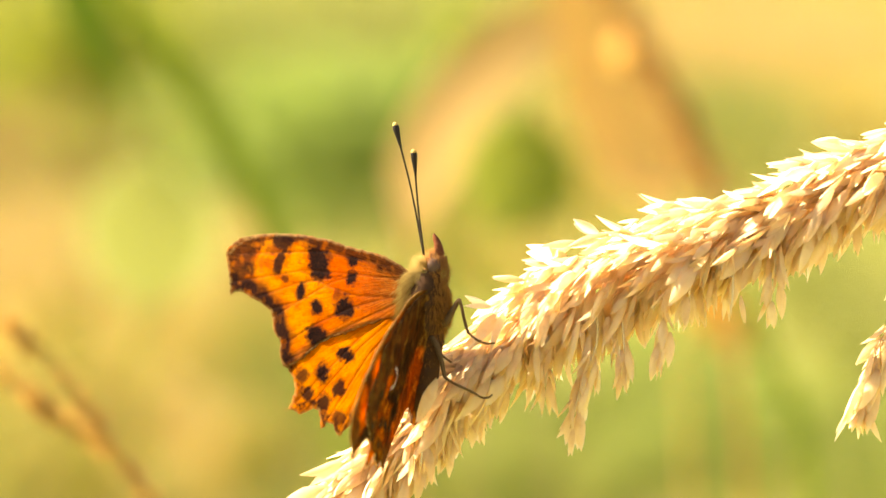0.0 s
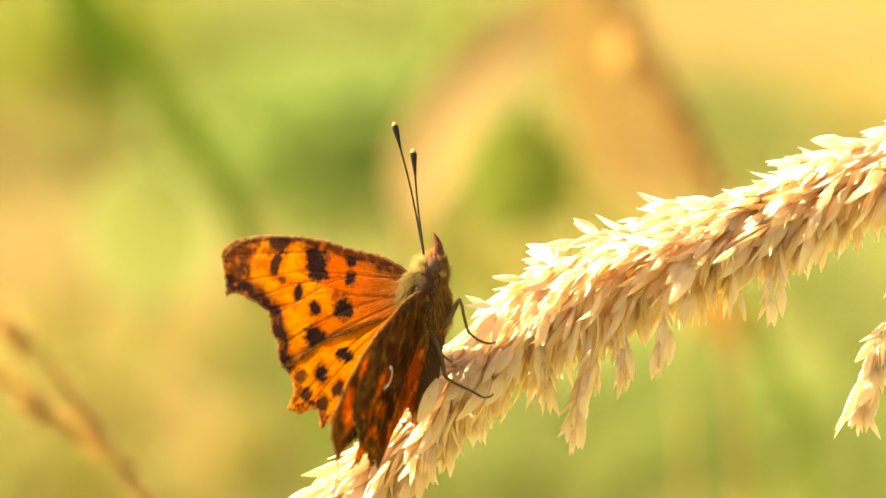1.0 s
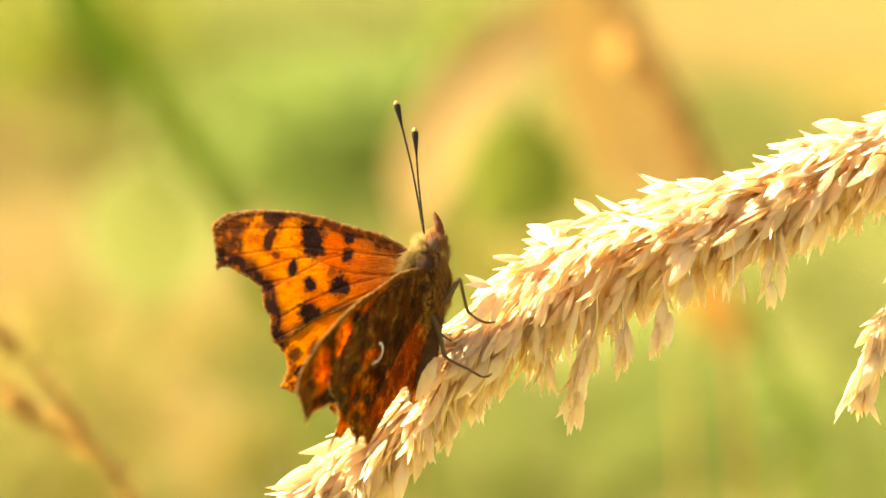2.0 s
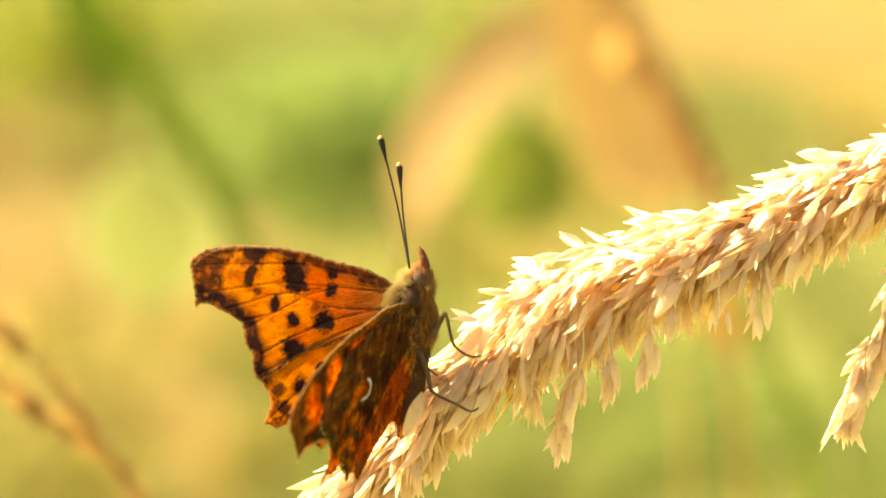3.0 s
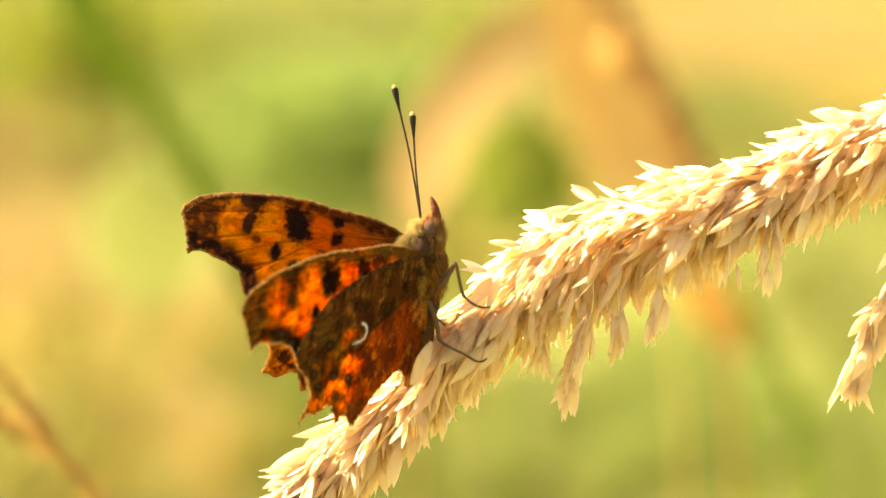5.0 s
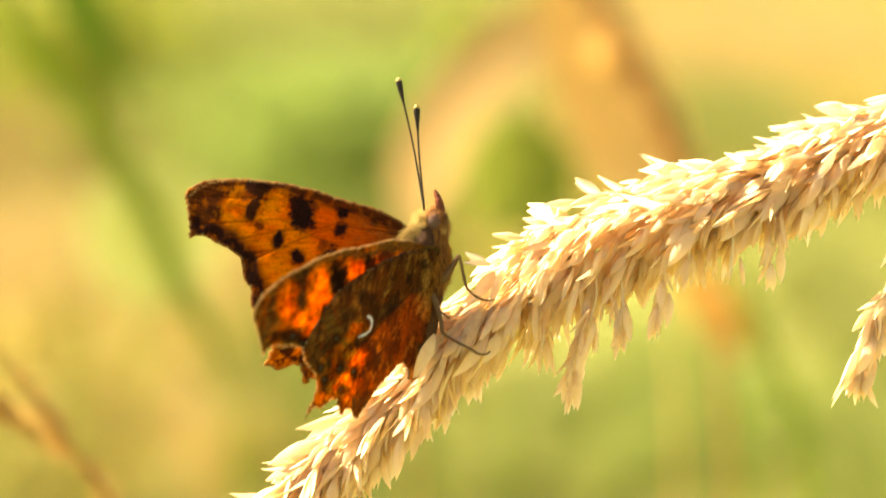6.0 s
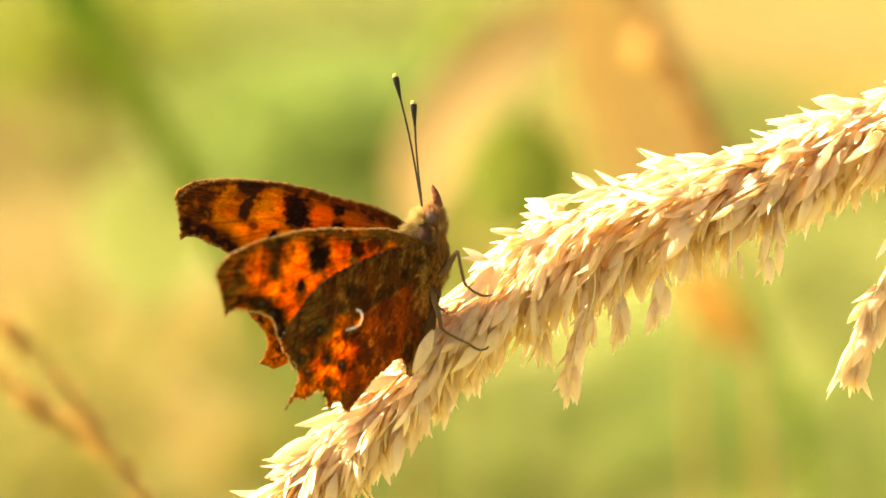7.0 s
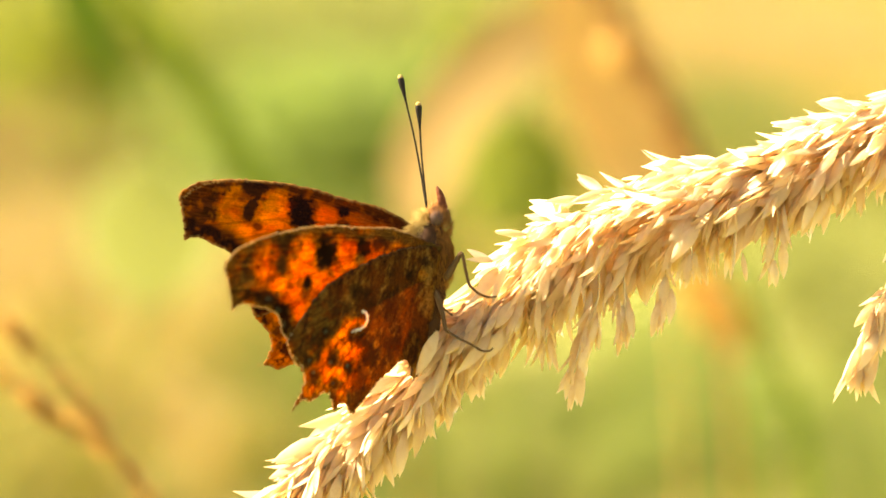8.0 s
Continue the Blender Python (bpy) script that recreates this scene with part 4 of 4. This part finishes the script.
SWAY_HOME = pose((769 - 784) * U, 0, (441 - 424) * U)
f1, f2 = foot(2300, 700, -300), foot(1700, 500, -200)
ear = make_ear("drooping pale straw grass ear, dry and dense with spikelets", NEAR_AXIS,
               [([(285, 20, -110), (288, 4, -180), (262, -2, -250), (240, -6, -335)], 20), ([(330, 20, -120), (335, 0, -190), (330, -4, -240)], 9), ([(400, 20, -80), (405, 0, -150), (392, -4, -210)], 8),
                ([(600, 20, 10), (604, 10, -60), (592, 8, -125)], 8), ([(450, 20, -40), (452, 4, -100), (448, 0, -126)], 5), ([(528, 0, -50), (526, -16, -96), (522, -18, -136)], 1), ([(200, 20, -200), (196, 10, -260)], 4), ([(-20, 20, -340), (-24, 10, -400)], 4)],
               [(*f1, 16), (2100, 600, -4000, 14), (1800, 300, -600, 12), (1400, 100, 240, 9), (999, 60, 234, 7)],
               2, lambda at: at.y < 100 and -330 < at.x < 830, 29, 20,
               [((290, -10, 12), (-1, 0.1, 0.36), 0.8), ((420, -10, 62), (-1, 0, 0.1), 0.85), ((738, 0, 156), (-1, 0, 0.2), 0.9), ((160, 0, -72), (-1, 0, 0.05), 0.9), ((100, 0, -120), (-1, 0, 0.2), 0.8), ((4, -66, -244), (-0.42, 0, -1), 1.05), ((-60, 20, -330), (-1, 0, -0.35), 0.95)], 0.36)
far_ear = make_ear("slender hanging straw grass ear", FAR_AXIS, [], [(*f2, 14), (1500, 400, -4000, 12), (1200, 200, -300, 9), (1040, 150, 62, 7), (912, 120, 40, 5)], 3, lambda at: at.y < 120, 7, 24, (), 0.13)

bug, wings = make_butterfly()

# plants behind, out of focus
leaning_blade = long_blade([(-0.02, 0.8803, 0.0), (-0.0321, 0.8737, 0.7315), (-0.0426, 0.8784, 0.7536), (-0.0571, 0.8851, 0.7851), (-0.0745, 0.8908, 0.8123), (-0.0923, 0.8955, 0.8341), (-0.1055, 0.8985, 0.8483)], 0.0078, BLADE, "long green grass blade leaning over the meadow", 0.14)
long_blade([(-0.0473, 0.9781, 0.0), (-0.0653, 0.9737, 0.7212), (-0.0887, 0.9834, 0.7668), (-0.1056, 0.9901, 0.7982), (-0.119, 0.9968, 0.8299), (-0.1334, 1.0043, 0.865), (-0.1477, 1.0102, 0.8931)], 0.0145, GREEN, "broad green grass blade in the meadow", 0.42)
long_blade([(0.004, 1.223, 0.0), (-0.013, 1.222, 0.688), (-0.008, 1.229, 0.721), (0.005, 1.235, 0.747), (0.024, 1.239, 0.766), (0.051, 1.242, 0.782), (0.082, 1.245, 0.796)], 0.029, OCHRE, "arching dry ochre grass blade", 0.16)
rusty_blade = long_blade([(0.107, 1.027, 0.0), (0.076, 1.027, 0.732), (0.067, 1.034, 0.765), (0.052, 1.041, 0.798), (0.035, 1.048, 0.829)], 0.037, RUST, "broad rusty dry leaf blade bending over", 0.29)
brown_head = seed_head([(0.1074, 0.8175, 0.0), (0.073, 0.8202, 0.7881), (0.0642, 0.8246, 0.8074), (0.0519, 0.829, 0.8294), (0.0387, 0.8342, 0.8541)], 0.0068, BROWN_HEAD, "brown dry seed head on a leaning stalk", 3, 300, 1.35, "", [(0.05, 0.06, 1.0), (0.22, 0.05, 0.9), (0.4, 0.05, 1.0), (0.58, 0.06, 1.2), (0.76, 0.05, 1.0), (0.95, 0.06, 1.0)])
broad_leaf((0.025, 1.174, 0.0), (0.022, 1.175, 0.707), (0.036, 1.184, 0.75), 0.048, LEAF, "oval dark green leaf on an upright stalk")
thin_head_one = seed_head([(-0.0375, 0.442, 0.0), (-0.0395, 0.434, 0.8177), (-0.0428, 0.4349, 0.8222), (-0.0468, 0.4361, 0.8276), (-0.0506, 0.4371, 0.8325), (-0.0532, 0.4379, 0.8363), (-0.0557, 0.4386, 0.8395), (-0.0598, 0.4394, 0.8431), (-0.0629, 0.44, 0.8461)], 0.0022, TAWNY_HEAD, "thin straw-brown seed head nodding on its stalk", 4, 250, 0.46, "thin straw-brown seed heads", [(0.18, 0.06, 1.0), (0.36, 0.05, 1.1), (0.5, 0.05, 0.7), (0.66, 0.03, 0.35), (0.86, 0.035, 1.0), (0.97, 0.03, 0.6)])
thin_head_two = seed_head([(-0.04, 0.4466, 0.0), (-0.042, 0.4386, 0.8201), (-0.0465, 0.4397, 0.8255), (-0.0502, 0.4402, 0.8279), (-0.0543, 0.4407, 0.8303), (-0.0575, 0.4413, 0.8327), (-0.0607, 0.4418, 0.8353), (-0.0649, 0.4425, 0.8385)], 0.0024, TAWNY_HEAD, "thin straw-brown seed head nodding on its stalk", 6, 190, 0.46, "thin straw-brown seed heads", [(0.3, 0.06, 0.6), (0.5, 0.04, 0.6), (0.68, 0.06, 1.6), (0.8, 0.04, 0.9), (0.95, 0.03, 0.4)])
broad_leaf((0.119, 1.2227, 0.0), (0.1197, 1.2139, 0.6487), (0.0959, 1.2218, 0.6859), 0.017, FLAME, "rusty orange dry leaf on its stalk")
broad_leaf((-0.1316, 1.3205, 0.0), (-0.1304, 1.3153, 0.6447), (-0.1208, 1.3283, 0.7062), 0.078, SUNNY, "round pale yellow-green leaf on an upright stalk", 0.03, (0.7, 1, -0.5))
long_blade([(0.0941, 0.7825, 0.0), (0.0926, 0.7718, 0.7333), (0.0843, 0.7763, 0.7544), (0.0757, 0.7806, 0.7747), (0.0718, 0.7825, 0.7838)], 0.0036, BLADE, "thin dull green grass stalk")
herb_clump((-0.0898, 2.76, 0.4675), 0.162, 0.081, DEEP, "green leafy herb clump among dry grass", 1, 504)
herb_clump((-0.03, 3.061, 0.442), 0.059, 0.041, DEEP, "green leafy herb clump among dry grass", 2, 110)
herb_clump((-0.341, 2.9759, 0.5214), 0.107, 0.101, OLIVE, "olive-green herb clump among dry grass", 5, 264)
herb_clump((0.022, 3.375, 0.473), 0.028, 0.021, LEAF, "dark green herb clump among dry grass", 16, 60)

# small pale body added as the bright glint on the brown seed head
husk = bmesh.new()
glint_at = [Vector(p) - brown_head.location for p in ((0.044, 0.8149, 0.825), (0.0458, 0.8158, 0.8294), (0.0466, 0.8166, 0.8338))]
tube(husk, [(*glint_at[0], 0.0011), (*glint_at[1], 0.0036), (*glint_at[2], 0.0009)], 6, 10, 0.5)
part("husk", husk, GLINT_STRAW, brown_head, "pale body standing in for a glint on the seed head")


# ---- movement ----
def motions():
    sway = [(0, 0, 0, 0), (0.5, 0.2, -1.6, 0.04), (1.0, 0, -0.3, -0.29), (1.2, 0, -12, -0.1), (2.3, 1, -38, 0.4), (2.5, -1.8, -21.6, 0.2), (3.0, -25.3, 23.4, -0.23), (3.25, -40, 36, -0.5), (3.5, -48.9, 37.9, -0.61),
            (3.7, -41, 21, -0.3), (4.0, -14.2, -48.5, 0.42), (4.1, -4, -68, 0.7), (4.2, 5, -87, 0.95), (4.3, 11, -103, 1.15), (4.5, 13.8, -114.3, 1.23), (4.7, 7, -94, 1.1), (5.8, -17, -47, 0.95), (6.0, 1.7, -77.9, 1.19),
            (6.2, 15, -101, 1.25), (6.5, 27.4, -117.1, 1.27), (7.0, -2.7, -85.4, 0.8), (7.5, -14.3, -70.2, 0.51), (8.0, 5.7, -83.2, 0.98)]
    rows = [(t, SUBJECT @ SWAY_HOME @ pose(x * U, 0, -y * U, 0, a, 0)) for t, x, y, a in sway]
    walk(ear, rows)
    walk(bug, rows)
    swing = [(0, 0, 0), (0.5, 0, 0), (1.0, -1, -5), (1.2, -1, -14), (2.3, -2, -32), (2.5, -4, -18), (3.0, -27, 20), (3.25, -42, 29), (3.5, -52, 29), (3.7, -45, 14), (4.0, -21, -46), (4.3, -3, -88), (4.5, 0, -95), (4.7, -5, -77), (5.8, -22, -35), (6.0, -6, -61),
             (6.5, 15.5, -101), (7.0, -15.5, -75), (7.5, -24.5, -64), (8.0, -3, -69)]
    walk(far_ear, [(t, SUBJECT @ SWAY_HOME @ pose(x * U, 0, -y * U)) for t, x, y in swing])

    # plants behind that lean to and fro in the wind, by how far their tops go in metres
    def lean(thing, height, rows):
        root = thing.location.copy()
        walk(thing, [(t, pose(*root, 0, math.degrees(d / height), 0)) for t, d in rows])

    nod = [(0, 0), (0.5, -13), (1.0, -9), (2.3, -37), (2.5, -27), (3.0, -19), (3.5, -27), (4.0, -74), (4.3, -87), (4.5, -92), (4.7, -108), (5.8, -55), (6.0, -74), (6.5, -22), (7.0, -9), (7.5, -9), (8.0, -2)]
    lean(thin_head_one, 0.86, [(t, d * 8.43e-5) for t, d in nod])
    lean(thin_head_two, 0.86, [(t, d * 8.6e-5) for t, d in nod])
    lean(leaning_blade, 0.8, [(t, d * 1.61e-4) for t, d in ((0, 0), (0.5, -20), (1.0, -55), (2.3, -70), (2.5, -90), (3.0, -65), (3.5, -70), (4.0, -65), (4.3, -80), (4.7, -70), (5.8, -195), (6.0, -210), (6.5, -215), (7.0, -105), (7.5, -15), (8.0, 10))])
    shake = [(0, 0), (1.0, -4), (2.5, -4), (3.5, -6), (4.3, -12), (4.7, -15), (5.8, -12), (6.0, -28), (6.5, -40), (7.0, 30), (7.5, -5), (8.0, -15)]
    lean(brown_head, 0.78, [(t, d * 1.7e-4) for t, d in shake])
    lean(rusty_blade, 0.78, [(t, d * 1.2e-4) for t, d in shake])

    def wing_pose(root, open_by, sweep, lift):
        a = radians(open_by)
        x = DORSAL * math.cos(a) + RIGHTWARD * math.sin(a)
        y = HINGE.cross(x)
        m = Matrix((x, y, HINGE)).transposed().to_4x4()
        return Matrix.Translation(root) @ m @ Matrix.Rotation(radians(-sweep), 4, "Y") @ Matrix.Translation((0, lift, 0))

    right = [(0, 76, -17.5), (0.5, 73, -18), (1.0, 70, -19), (1.2, 68, -18), (2.3, 60, -14.5), (2.5, 64, -16.5), (3.0, 63, -14), (3.5, 64, -14.5), (3.7, 63, -13), (4.0, 59, -11), (4.1, 56, -9.5), (4.2, 45, -3.5), (4.3, 41, -1), (4.5, 40, -3.5), (4.7, 43, -1),
             (5.8, 49, -6.5), (6.0, 49, -4.5), (6.2, 37, 3), (6.5, 31, 5.5), (7.0, 36, 2.5), (7.5, 40, 1), (8.0, 38, 4.5)]
    left = [(0, -34, 12), (0.5, -31, 12), (1.0, -32, 11.8), (2.5, -25, 13), (3.0, -24, 12.5), (3.5, -28, 13.5), (4.0, -24, 13), (4.3, -14, 12.5), (4.5, -11, 12.5), (5.8, -14, 14), (6.0, -11, 14.5), (6.2, -5, 12), (6.5, -1, 10.5), (7.0, -2, 14), (7.5, -5, 14), (8.0, -1, 14)]
    walk(wings["right", "fore"], [(t, wing_pose(ROOT_RIGHT, o, s, -1.4 * U)) for t, o, s in right])
    walk(wings["right", "hind"], [(t, wing_pose(ROOT_RIGHT, o, 0, 1.4 * U)) for t, o, s in right])
    walk(wings["left", "fore"], [(t, wing_pose(ROOT_LEFT, o, s, 1.4 * U)) for t, o, s in left])
    walk(wings["left", "hind"], [(t, wing_pose(ROOT_LEFT, o, 3.5, -1.4 * U)) for t, o, s in left])


motions()
